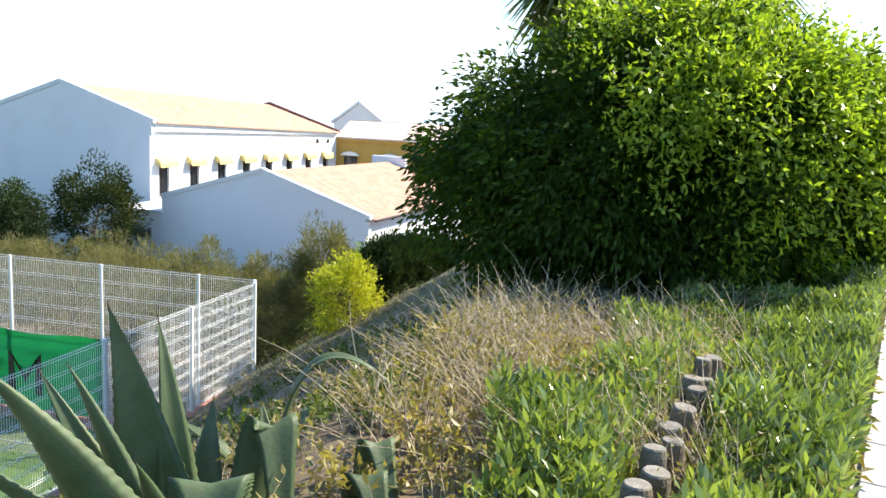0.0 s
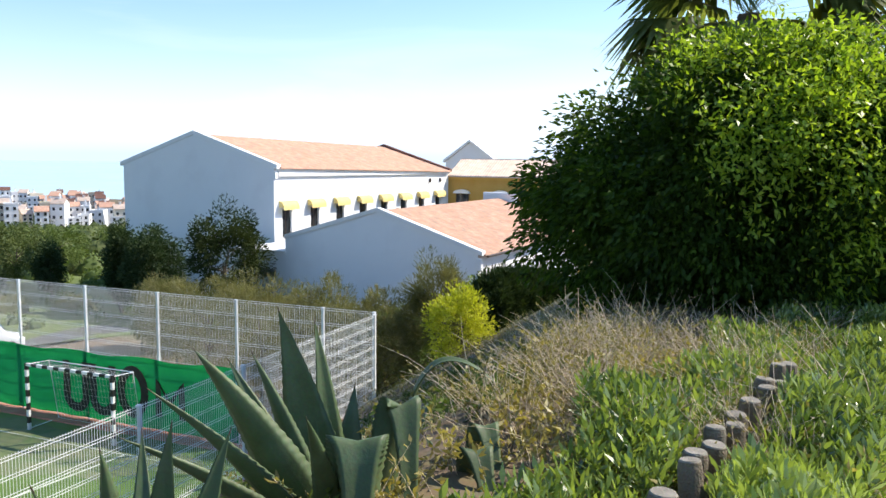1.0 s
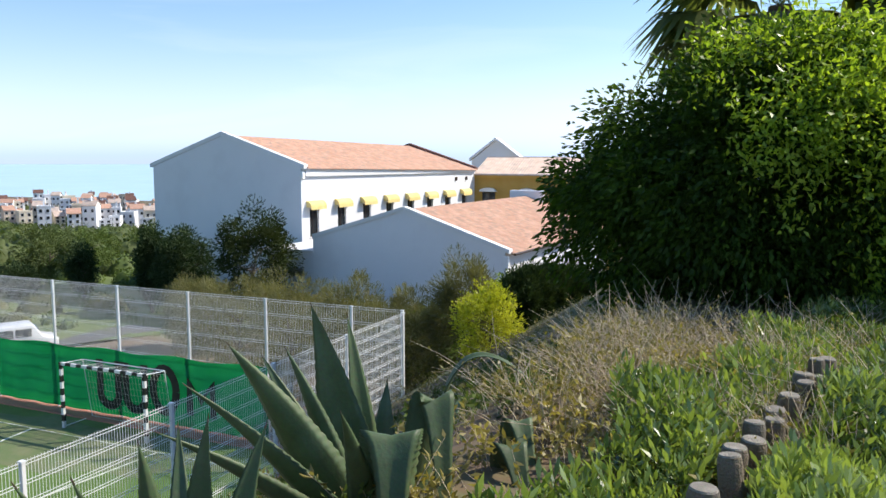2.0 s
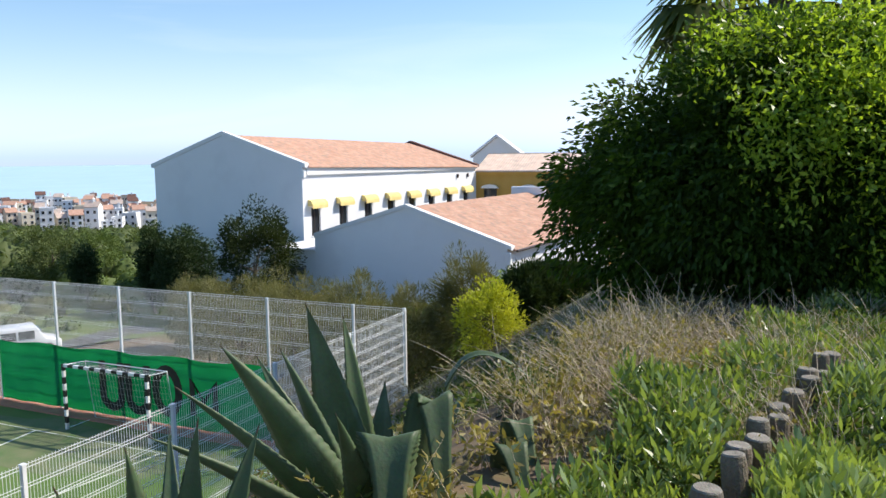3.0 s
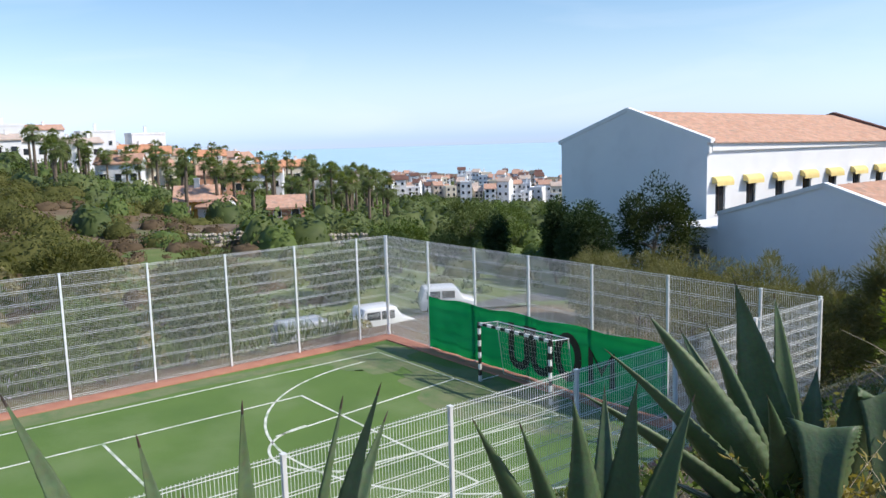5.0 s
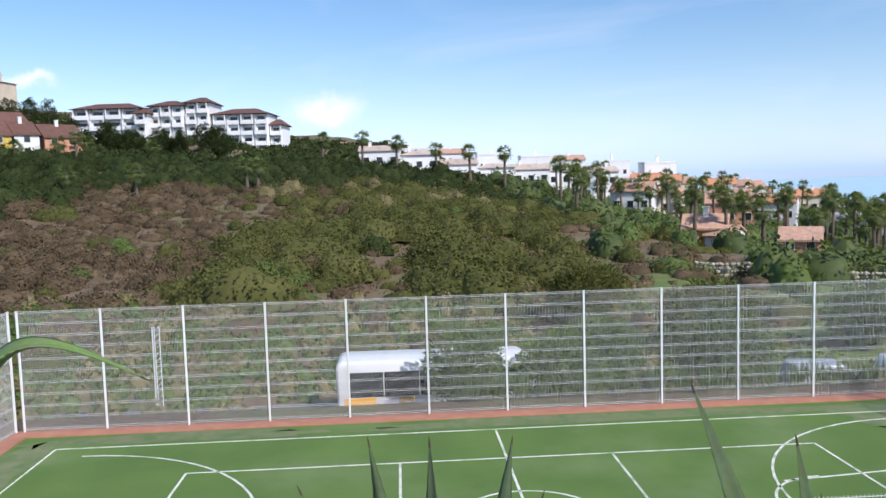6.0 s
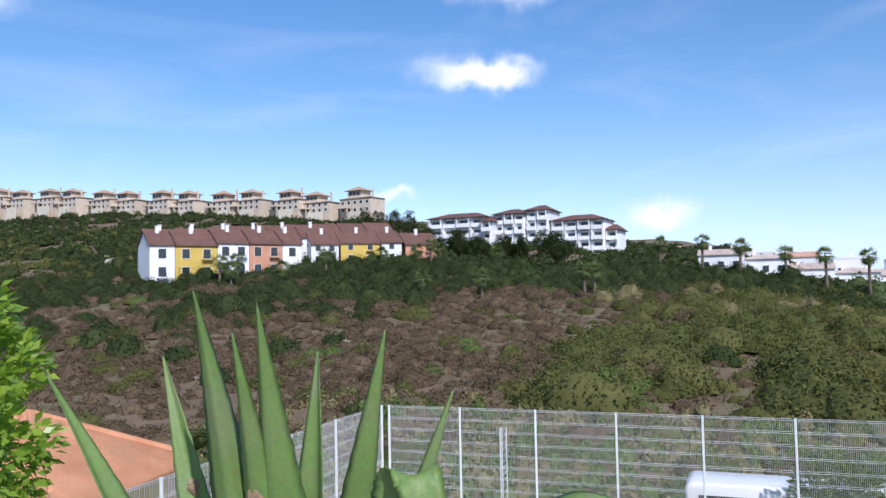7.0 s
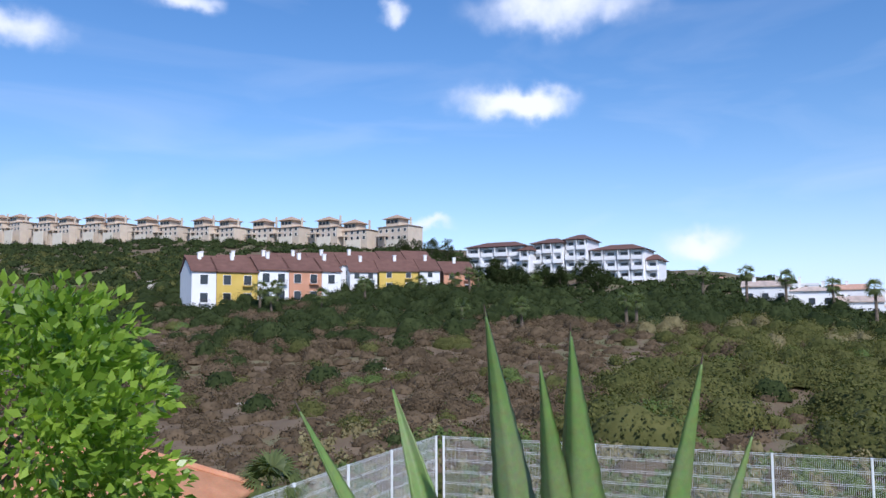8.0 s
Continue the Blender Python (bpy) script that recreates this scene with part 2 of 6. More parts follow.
M = {
    "soil": material("dry_soil", (0.105, 0.075, 0.045), (0.2, 0.145, 0.09), 0.35, 0.95, 0.6, 9.0, c3=(0.13, 0.14, 0.06), big=0.5),
    "turf": material("green_court_surface", (0.08, 0.15, 0.03), (0.118, 0.2, 0.042), 0.5, 0.9, 0.3, 120, c3=(0.15, 0.22, 0.075), big=0.45),
    "clay": material("brick_red_kerb", (0.36, 0.15, 0.10), (0.46, 0.22, 0.14), 2.0, 0.85, 0.3, 60),
    "line": material("worn_white_line_paint", (0.62, 0.66, 0.55), (0.8, 0.8, 0.72), 2.5, 0.7, 0.1, 50, c3=(0.3, 0.4, 0.25), big=0.8),
    "galv": material("white_coated_steel", (0.72, 0.74, 0.74), (0.82, 0.83, 0.82), 3.0, 0.4, 0.05, 80, spec=0.5),
    "white": material("white_render", (0.77, 0.775, 0.78), (0.81, 0.81, 0.805), 0.35, 0.9, 0.12, 25, c3=(0.755, 0.755, 0.755), big=1.2, mottle=0.08),
    "trim": material("white_painted_trim", (0.78, 0.78, 0.77), (0.84, 0.84, 0.82), 1.5, 0.75, 0.1, 30),
    "tile": material("weathered_clay_tile", (0.46, 0.25, 0.165), (0.62, 0.385, 0.28), 1.3, 0.85, 0.3, 22, c3=(0.38, 0.26, 0.2), big=1.7),
    "tile_orange": material("orange_clay_tile", (0.5, 0.22, 0.11), (0.66, 0.32, 0.18), 1.8, 0.8, 0.25, 24, c3=(0.5, 0.25, 0.14)),
    "tile_dark": material("brown_roof_tile", (0.115, 0.058, 0.043), (0.18, 0.092, 0.07), 0.8, 0.85, 0.2, 12),
    "ochre": material("ochre_render", (0.5, 0.29, 0.06), (0.58, 0.36, 0.1), 0.6, 0.9, 0.2, 20),
    "yellow": material("yellow_render", (0.55, 0.38, 0.08), (0.63, 0.46, 0.12), 0.5, 0.9, 0.2, 12),
    "salmon": material("salmon_render", (0.5, 0.24, 0.14), (0.58, 0.31, 0.2), 0.5, 0.9, 0.2, 12),
    "sand_tile": material("sandy_brown_tile", (0.36, 0.24, 0.16), (0.47, 0.34, 0.24), 0.8, 0.9, 0.3, 12),
    "sand": material("sand_render", (0.53, 0.44, 0.34), (0.63, 0.54, 0.43), 0.5, 0.9, 0.2, 12),
    "cream": material("cream_render", (0.62, 0.55, 0.43), (0.7, 0.64, 0.52), 0.5, 0.9, 0.2, 12),
    "grey_wall": material("pale_grey_render", (0.5, 0.5, 0.5), (0.6, 0.6, 0.58), 0.5, 0.9, 0.2, 12),
    "awning": material("yellow_awning_cloth", (0.76, 0.57, 0.2), (0.83, 0.66, 0.28), 3.0, 0.85, 0.1, 60),
    "dark_wood": material("dark_window_wood", (0.035, 0.025, 0.02), (0.06, 0.04, 0.03), 5.0, 0.5, 0.1, 60),
    "log": material("weathered_round_post", (0.13, 0.1, 0.065), (0.24, 0.19, 0.135), 8.0, 0.9, 0.6, 90, c3=(0.14, 0.12, 0.09)),
    "log_top": material("grey_end_grain", (0.2, 0.18, 0.14), (0.34, 0.31, 0.25), 14.0, 0.9, 0.6, 120),
    "paving": material("pale_concrete_slab", (0.52, 0.5, 0.45), (0.64, 0.62, 0.57), 2.0, 0.9, 0.3, 60),
    "stone": material("dry_stone", (0.34, 0.3, 0.24), (0.5, 0.45, 0.37), 1.5, 0.95, 0.5, 14),
    "asphalt": material("grey_asphalt", (0.09, 0.09, 0.09), (0.14, 0.135, 0.13), 1.0, 0.9, 0.3, 60),
    "lawn": material("mown_grass", (0.085, 0.13, 0.03), (0.15, 0.19, 0.055), 0.4, 0.95, 0.5, 25, c3=(0.2, 0.2, 0.08)),
    "bark": material("brown_bark", (0.1, 0.075, 0.055), (0.19, 0.15, 0.11), 6.0, 0.95, 0.7, 40),
    "twig": material("dry_twig", (0.42, 0.33, 0.22), (0.68, 0.58, 0.42), 9.0, 0.9, 0.3, 80),
    "banner": leaf_material("green_fence_cloth", (0.0, 0.25, 0.165), (0.015, 0.38, 0.27), 0.5, 0.8, 0.2),
    "black": material("black_paint", (0.015, 0.015, 0.016), (0.03, 0.03, 0.03), 4.0, 0.5, 0.05, 40),
    "net": material("white_net_cord", (0.6, 0.6, 0.58), (0.7, 0.7, 0.68), 5.0, 0.8, 0.0, 40),
    "car_white": material("white_car_paint", (0.76, 0.76, 0.76), (0.82, 0.82, 0.81), 1.0, 0.25, 0.0, 40, spec=0.6),
    "car_grey": material("grey_car_paint", (0.3, 0.33, 0.36), (0.36, 0.38, 0.41), 1.0, 0.25, 0.0, 40, spec=0.6),
    "orange_paint": material("orange_decal", (0.75, 0.36, 0.03), (0.8, 0.42, 0.05), 2.0, 0.4, 0.0, 40),
    "tyre": material("black_rubber", (0.02, 0.02, 0.02), (0.035, 0.035, 0.035), 4.0, 0.85, 0.1, 60),
    # water colour is pale because distance haze is put into it
    "water": material("hazed_blue_sea", (0.4, 0.58, 0.66), (0.46, 0.64, 0.71), 0.01, 0.45, 0.0, 0.5),
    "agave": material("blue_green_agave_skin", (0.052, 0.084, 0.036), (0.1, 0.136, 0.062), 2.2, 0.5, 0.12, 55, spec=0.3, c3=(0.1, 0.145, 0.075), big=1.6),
    # agave skin again, brighter and yellower: sunlight is put into the colour
    "agave_sun": material("sunlit_agave_skin", (0.085, 0.15, 0.035), (0.165, 0.25, 0.07), 2.2, 0.48, 0.12, 55, spec=0.3, c3=(0.15, 0.2, 0.08), big=1.6),
    "spine": material("dark_brown_spine", (0.04, 0.025, 0.018), (0.08, 0.05, 0.03), 9.0, 0.6, 0.1, 80),
    "scar": material("brown_corky_scar", (0.2, 0.13, 0.07), (0.34, 0.25, 0.15), 16.0, 0.95, 0.5, 90),
    "tile_pale": material("pale_clay_tile", (0.46, 0.35, 0.28), (0.62, 0.51, 0.43), 1.3, 0.85, 0.3, 22, c3=(0.4, 0.33, 0.28)),
    "worn": material("worn_sandy_turf", (0.11, 0.17, 0.06), (0.2, 0.21, 0.11), 1.6, 0.95, 0.3, 60, c3=(0.1, 0.17, 0.06), big=0.9),
    "red_soil": material("bare_orange_soil", (0.3, 0.19, 0.11), (0.44, 0.3, 0.19), 1.5, 0.95, 0.5, 20),
    "vent": material("grey_louvre_metal", (0.12, 0.12, 0.13), (0.18, 0.18, 0.18), 4.0, 0.6, 0.1, 40),
}
glass = bpy.data.materials.new("window_glass")
glass.use_nodes = True
gb = glass.node_tree.nodes["Principled BSDF"]
gb.inputs["Base Color"].default_value, gb.inputs["Roughness"].default_value, gb.inputs["Specular IOR Level"].default_value = (0.025, 0.03, 0.035, 1), 0.08, 0.6
M["glass"] = glass
L = {
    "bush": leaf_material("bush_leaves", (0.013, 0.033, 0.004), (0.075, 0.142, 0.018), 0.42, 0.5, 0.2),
    # bright copy of the dark bush leaves, with sunlight put into its colour
    "sunlit": leaf_material("sunlit_bush_leaves", (0.13, 0.23, 0.022), (0.36, 0.48, 0.06), 0.5, 0.4, 0.4),
    "hedge": leaf_material("hedge_leaves", (0.035, 0.078, 0.016), (0.33, 0.42, 0.13), 0.36, 0.27, 0.9),
    "dry": leaf_material("dry_leaves", (0.16, 0.13, 0.05), (0.26, 0.25, 0.1), 0.3),
    "olive": leaf_material("olive_scrub", (0.07, 0.08, 0.025), (0.16, 0.16, 0.056), 0.3, 0.8, 0.06),
    "dark": leaf_material("dark_scrub", (0.024, 0.036, 0.012), (0.06, 0.078, 0.028), 0.2, 0.75, 0.06),
    "valley": leaf_material("valley_foliage", (0.06, 0.09, 0.028), (0.14, 0.175, 0.06), 0.25, 0.6, 0.2),
    "green": leaf_material("green_scrub", (0.075, 0.12, 0.03), (0.15, 0.2, 0.055), 0.25, 0.6, 0.2),
    "brown": leaf_material("brown_scrub", (0.08, 0.058, 0.036), (0.175, 0.128, 0.08), 0.2, 0.85, 0.05),
    "yellowing": leaf_material("yellowing_leaves", (0.2, 0.17, 0.06), (0.36, 0.31, 0.13), 0.35),
    "straw": leaf_material("straw_grass", (0.17, 0.145, 0.07), (0.29, 0.255, 0.135), 0.3, 0.8, 0.1),
    "feather": leaf_material("feathery_grey_green", (0.12, 0.12, 0.058), (0.22, 0.205, 0.105), 0.35, 0.7, 0.15),
    "lime": leaf_material("yellow_green_leaves", (0.3, 0.34, 0.03), (0.52, 0.52, 0.08), 0.45),
    "palm": leaf_material("palm_fronds", (0.085, 0.12, 0.042), (0.19, 0.225, 0.085), 0.4, 0.5, 0.3),
    "citrus": leaf_material("bright_broad_leaves", (0.085, 0.18, 0.018), (0.4, 0.55, 0.08), 0.48, 0.3, 0.7),
    "pine": leaf_material("pine_needles", (0.025, 0.05, 0.02), (0.06, 0.09, 0.035), 0.15, 0.7, 0.15),
}


# ---- building blocks ----
def thing(name, label, category, at=(0, 0, 0), rz=0.0, kind="", group=""):
    ob = new(name)
    ob.matrix_basis = pose(*at, 0, 0, rz)
    return tagged(ob, label, category, group, kind)


def part(name, data, mat, parent=None, label="", at=None, smooth=False):
    """Links a bmesh or a mesh as one object under its thing."""
    if isinstance(data, bmesh.types.BMesh):
        me = bpy.data.meshes.new(name)
        data.to_mesh(me)
        data.free()
        data = me
    if mat is not None and not data.materials:
        data.materials.append(mat)
    if smooth:
        data.shade_smooth()
    ob = new(name, data)
    if parent is not None:
        ob.parent = parent
    if at is not None:
        ob.matrix_basis = at if isinstance(at, Matrix) else pose(*at)
    return tagged(ob, label)


def box(bm, x0, x1, y0, y1, z0, z1):
    v = [bm.verts.new((x, y, z)) for z in (z0, z1) for x, y in ((x0, y0), (x1, y0), (x1, y1), (x0, y1))]
    for f in ((3, 2, 1, 0), (4, 5, 6, 7), (0, 1, 5, 4), (1, 2, 6, 5), (2, 3, 7, 6), (3, 0, 4, 7)):
        bm.faces.new([v[k] for k in f])
    return v


def boxes(*rows):
    bm = bmesh.new()
    for r in rows:
        box(bm, *r)
    return bm


def soft_box(x0, x1, y0, y1, z0, z1, r=0.02, seg=2):
    bm = boxes((x0, x1, y0, y1, z0, z1))
    bmesh.ops.bevel(bm, geom=bm.edges[:], offset=r, segments=seg, profile=0.5, affect="EDGES")
    return bm


def prism(bm, outline, axis_from, axis_to, axis="y"):
    """A flat outline in the x-z plane (or y-z for axis x), drawn out along an axis."""
    put = (lambda a, b, c: (a, c, b)) if axis == "y" else (lambda a, b, c: (c, a, b))
    one = [bm.verts.new(put(a, b, axis_from)) for a, b in outline]
    two = [bm.verts.new(put(a, b, axis_to)) for a, b in outline]
    n = len(outline)
    bm.faces.new(one), bm.faces.new(two[::-1])
    for k in range(n):
        bm.faces.new((one[k], two[k], two[(k + 1) % n], one[(k + 1) % n]))
    bmesh.ops.recalc_face_normals(bm, faces=bm.faces[:])


def tube(bm, points, radii, sides=8, cap=True):
    rings = []
    for k, p in enumerate(points):
        p = Vector(p)
        a = Vector(points[min(k + 1, len(points) - 1)]) - Vector(points[max(k - 1, 0)])
        q = a.to_track_quat("Z", "Y") if a.length > 1e-6 else Vector((0, 0, 1)).to_track_quat("Z", "Y")
        rings.append([bm.verts.new(p + q @ Vector((radii[k] * math.cos(t), radii[k] * math.sin(t), 0))) for t in (2 * math.pi * i / sides for i in range(sides))])
    for a, b in zip(rings, rings[1:]):
        for i in range(sides):
            bm.faces.new((a[i], a[(i + 1) % sides], b[(i + 1) % sides], b[i]))
    if cap:
        bm.faces.new(rings[0][::-1]), bm.faces.new(rings[-1])
    return bm


def quads_mesh(name, verts, quads):
    me = bpy.data.meshes.new(name)
    me.vertices.add(len(verts))
    me.vertices.foreach_set("co", np.ascontiguousarray(verts, np.float32).ravel())
    me.loops.add(quads.size)
    me.loops.foreach_set("vertex_index", np.ascontiguousarray(quads, np.int32).ravel())
    me.polygons.add(len(quads))
    me.polygons.foreach_set("loop_start", np.arange(0, quads.size, 4, dtype=np.int32))
    me.update(calc_edges=True)
    return me


def unit(v):
    return v / np.maximum(np.linalg.norm(v, axis=-1, keepdims=True), 1e-9)


def leaves_mesh(name, at, way, length, width, rng, fold=0.15, widest=0.45, normal=None):
    """One pointed, folded leaf at each place, growing its own way."""
    n = len(at)
    way = unit(way)
    side = unit(np.cross(way, rng.normal(size=(n, 3)) if normal is None else normal))
    up = np.cross(side, way)
    length, width = np.broadcast_to(length, n)[:, None], np.broadcast_to(width, n)[:, None]
    mid = at + way * length * widest - up * length * fold
    verts = np.stack([at, mid + side * width / 2, at + way * length, mid - side * width / 2], 1).reshape(-1, 3)
    return quads_mesh(name, verts, np.arange(4 * n).reshape(-1, 4))


def on_ball(n, rng):
    return unit(rng.normal(size=(n, 3)))


def crown(rng, centre, radii, clumps, per, clump_r, droop=0.3, inner=0.55, flat=0.0):
    """Places and ways of leaves: clumps spread over and inside an uneven ball, leaves spread over each clump."""
    u = on_ball(clumps, rng)
    if flat:
        u[:, 2] = np.where(u[:, 2] < -flat, -flat * rng.random(clumps), u[:, 2])
    r = inner + (1 - inner) * rng.random(clumps) ** 0.5
    mids = np.array(centre) + np.array(radii) * u * (r * (0.92 + 0.16 * rng.random(clumps)))[:, None]
    v = on_ball(clumps * per, rng)
    size = clump_r * (0.6 + 0.7 * rng.random(clumps))
    at = np.repeat(mids, per, 0) + v * (np.repeat(size, per) * rng.random(clumps * per) ** 0.4)[:, None]
    way = v * 0.8 + np.repeat(u, per, 0) * 0.6 + rng.normal(size=at.shape) * 0.35 - np.array([0, 0, droop])
    return at, way


def step(a, b, v):
    t = np.clip((np.asarray(v, float) - a) / (b - a), 0, 1)
    return t * t * (3 - 2 * t)


def height(x, y):
    """Height of the ground: the terrace and its bank, the sunken court, the valley, the hill and the coast."""
    x, y = np.asarray(x, float), np.asarray(y, float)
    d = -x
    slope = np.interp(y, (-350, -230, -124, -60, -3, 20, 45, 80), (0.21, 0.2, 0.16, 0.125, 0.098, 0.064, 0.005, 0.0))
    valley = -np.maximum(3.0 * step(27.2, 34, d), 2.2 * step(14.8, 40, y)) - 0.1 * np.clip(y - 33, 0, 220) - 0.02 * np.clip(y - 253, 0, 1200) - 0.1 * np.clip(y - 520, 0, 300)
    rise = slope * np.clip(d - 47, 0, 240) + slope * 0.25 * np.clip(d - 287, 0, 400)
    rough = 0.9 * np.sin(x * 0.11 + 1.3 * np.sin(y * 0.07)) * np.sin(y * 0.09 + 0.8) + 0.35 * np.sin(x * 0.31 + y * 0.23) * np.sin(y * 0.37 - x * 0.1)
    rise = rise + 7.0 * step(130, 240, d) * step(22, 60, y) * step(150, 90, y)
    low = valley + rise + rough * step(40, 70, d) + 0.8 * step(-17, -26, y) * step(-40, -20, x)
    foot = 1.8 - 3.6 * step(14, 40, y)
    top = 6.02 - 3.2 * step(13, 40, y)
    lump = 0.06 * np.sin(x * 2.1 + y * 1.3) * np.sin(y * 1.7 - x)
    bank = foot + (top - foot) * np.clip((x + 8.85) / 7.0, 0, 1) ** 0.95 + lump * step(-8, -6, x) * step(0.3, -1, x)
    rim = 0.72 + 0.275 * (y - 2.06)
    bank = bank - 0.24 * step(2.0, 5.5, y) * step(14, 10, y) * np.clip((rim - x) / 0.7, 0, 1)
    near = step(-8.95, -8.85, x) * step(-17.5, -16, y) + step(-9, -5, x) * step(-15.9, -17.6, y)
    return low * (1 - np.clip(near, 0, 1)) + bank * np.clip(near, 0, 1)


# ---- ground ----
def spread(stops):
    out = []
    for (a, step_a), (b, _) in zip(stops, stops[1:]):
        n = max(1, round((b - a) / step_a))
        out += [a + (b - a) * k / n for k in range(n)]
    return np.array(out + [stops[-1][0]])


gx = spread([(-4600, 300), (-1000, 60), (-400, 14), (-170, 5), (-60, 1.5), (-28, 0.6), (-27, 0.9), (-9.4, 0.1), (-8.5, 0.3), (-7, 0.22), (2.4, 0.6), (8, 3), (40, 20), (200, 150), (1400, 600), (4400, 1)])
gy = spread([(-4600, 300), (-1000, 60), (-400, 14), (-140, 5), (-50, 1.5), (-19, 0.3), (-15.5, 1.0), (-5, 0.25), (9, 0.5), (18, 1.2), (60, 5), (160, 14), (500, 40), (1400, 300), (4400, 1)])
GX, GY = np.meshgrid(gx, gy, indexing="ij")
GZ = height(GX, GY)
GZ = np.where((GX > -26.6) & (GX < -8.9) & (GY > -16.1) & (GY < 14.7), GZ - 0.06, GZ)
idx = np.arange(GX.size).reshape(GX.shape)
ground = part("ground", quads_mesh("ground", np.stack([GX, GY, GZ], -1).reshape(-1, 3), np.stack([idx[:-1, :-1], idx[1:, :-1], idx[1:, 1:], idx[:-1, 1:]], -1).reshape(-1, 4)), M["soil"], smooth=True)
tagged(ground, "dry brown soil with patches of low growth", "ground", kind="structure")
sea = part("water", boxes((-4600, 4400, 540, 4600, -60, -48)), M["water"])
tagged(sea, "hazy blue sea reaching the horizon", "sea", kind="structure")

# ---- court ----
X0, X1, Y0, Y1 = -26.0, -8.9, -15.85, 14.3
court = thing("court", "green artificial turf sports court with white lines", "sports court", kind="structure")
part("turf", boxes((X0 + 0.55, X1, Y0 + 0.5, Y1 - 0.5, -0.05, 0.0)), M["turf"], court)
for name, row in (("kerb", (X0 - 0.15, X0 + 0.55, Y0 - 0.15, Y1 + 0.15, -0.2, 0.045)), ("kerb", (X0 + 0.55, X1, Y1 - 0.5, Y1 + 0.15, -0.2, 0.045)), ("kerb", (X0 + 0.55, X1, Y0 - 0.15, Y0 + 0.5, -0.2, 0.045))):
    part(name, soft_box(*row, r=0.02), M["clay"], court, "brick-red concrete kerb")
part("retaining_wall", boxes((X1, X1 + 0.2, Y0 - 0.15, Y1 + 0.15, -0.2, 1.75)), M["clay"], court, "low retaining wall below the bank")


def court_line(points, width=0.07, name="line"):
    """A flat painted stripe along a run of points."""
    bm = bmesh.new()
    pts = [Vector((*p, 0)) for p in points]
    rows = []
    for k, p in enumerate(pts):
        d = (pts[min(k + 1, len(pts) - 1)] - pts[max(k - 1, 0)]).normalized()
        s = Vector((-d.y, d.x, 0)) * width / 2
        rows.append([bm.verts.new((p + s * e).to_tuple()[:2] + (z,)) for e, z in ((-1, 0.001), (-1, 0.005), (1, 0.005), (1, 0.001))])
    for a, b in zip(rows, rows[1:]):
        for i in range(3):
            bm.faces.new((a[i], b[i], b[i + 1], a[i + 1]))
    bmesh.ops.recalc_face_normals(bm, faces=bm.faces[:])
    part(name, bm, M["line"], court)


def arc(cx, cy, r, a0, a1, n=24):
    return [(cx + r * math.cos(radians(a0 + (a1 - a0) * k / n)), cy + r * math.sin(radians(a0 + (a1 - a0) * k / n))) for k in range(n + 1)]


MX, MY = -17.45, -0.63  # centre of the markings
court_line([(-24.2, -13.9), (-24.2, 12.62), (-10.7, 12.62), (-10.7, -13.9), (-24.2, -13.9)])
court_line([(-24.2, MY), (-10.7, MY)])
court_line([(-21.6, -9.4), (-21.6, 8.1)])
court_line([(-13.3, -9.4), (-13.3, 8.1)])
court_line(arc(MX, MY, 1.75, 0, 360, 40))
for s in (1, -1):
    gy0 = MY + s * 13.26
    court_line([(-21.6, MY + s * 8.75), (-13.3, MY + s * 8.75)])
    court_line([(-21.6, MY + s * 2.95), (-13.3, MY + s * 2.95)])
    court_line([(MX + 6.0 * math.cos(a), gy0 - s * (1.05 + 6.0 * math.sin(a))) for a in (math.pi * k / 30 for k in range(31))])
    court_line([(-19.75, gy0), (-19.0, MY + s * 6.6)])
    court_line([(-15.15, gy0), (-15.9, MY + s * 6.6)])
    court_line([(MX + 1.75 * math.cos(a), MY + s * (7.6 - 1.75 * math.sin(a))) for a in (math.pi * k / 24 for k in range(25))])

# worn sandy turf in the goal mouth and along the kerbs
for wx, wy, rx, ry, seed in ((-17.6, 12.2, 4.6, 1.5, 0.0), (-23.6, 11.9, 1.6, 1.7, 2.0), (-24.9, 3.0, 0.45, 8.0, 4.0), (-24.9, -10.5, 0.5, 4.5, 5.0), (-22.5, -14.6, 2.5, 0.7, 7.0)):
    bm = bmesh.new()
    ring = []
    for k in range(64):
        a = 2 * math.pi * k / 64
        q = 1 + 0.16 * math.sin(3 * a + seed) + 0.1 * math.sin(7 * a + 2 * seed) + 0.06 * math.sin(13 * a + seed)
        ring.append(bm.verts.new((min(max(wx + rx * q * math.cos(a), X0 + 0.58), X1 - 0.05), min(max(wy + ry * q * math.sin(a), Y0 + 0.53), Y1 - 0.53), 0.003 + 0.0002 * seed)))
    f = bm.faces.new(ring)
    bmesh.ops.triangulate(bm, faces=[f])
    part("worn_patch", bm, M["worn"], court, "worn sandy patch of turf")

bm = bmesh.new()
bx, by = np.linspace(-1, 1, 13), np.linspace(-1, 1, 25)
bare = [[bm.verts.new((-4.35 + 0.45 * p + 0.3 * q + 0.1 * math.sin(5 * q), 9.2 + 1.9 * q, float(height(-4.35 + 0.45 * p + 0.3 * q + 0.1 * math.sin(5 * q), 9.2 + 1.9 * q)) + 0.02 - 0.04 * max(abs(p), abs(q)) ** 6)) for q in by] for p in bx]
for i in range(12):
    for j in range(24):
        bm.faces.new((bare[i][j], bare[i + 1][j], bare[i + 1][j + 1], bare[i][j + 1]))
tagged(part("bare_soil", bm, M["red_soil"], smooth=True), "bare orange soil track down the bank", "soil", kind="structure")

# ---- fences ----
SPAN = 2.6


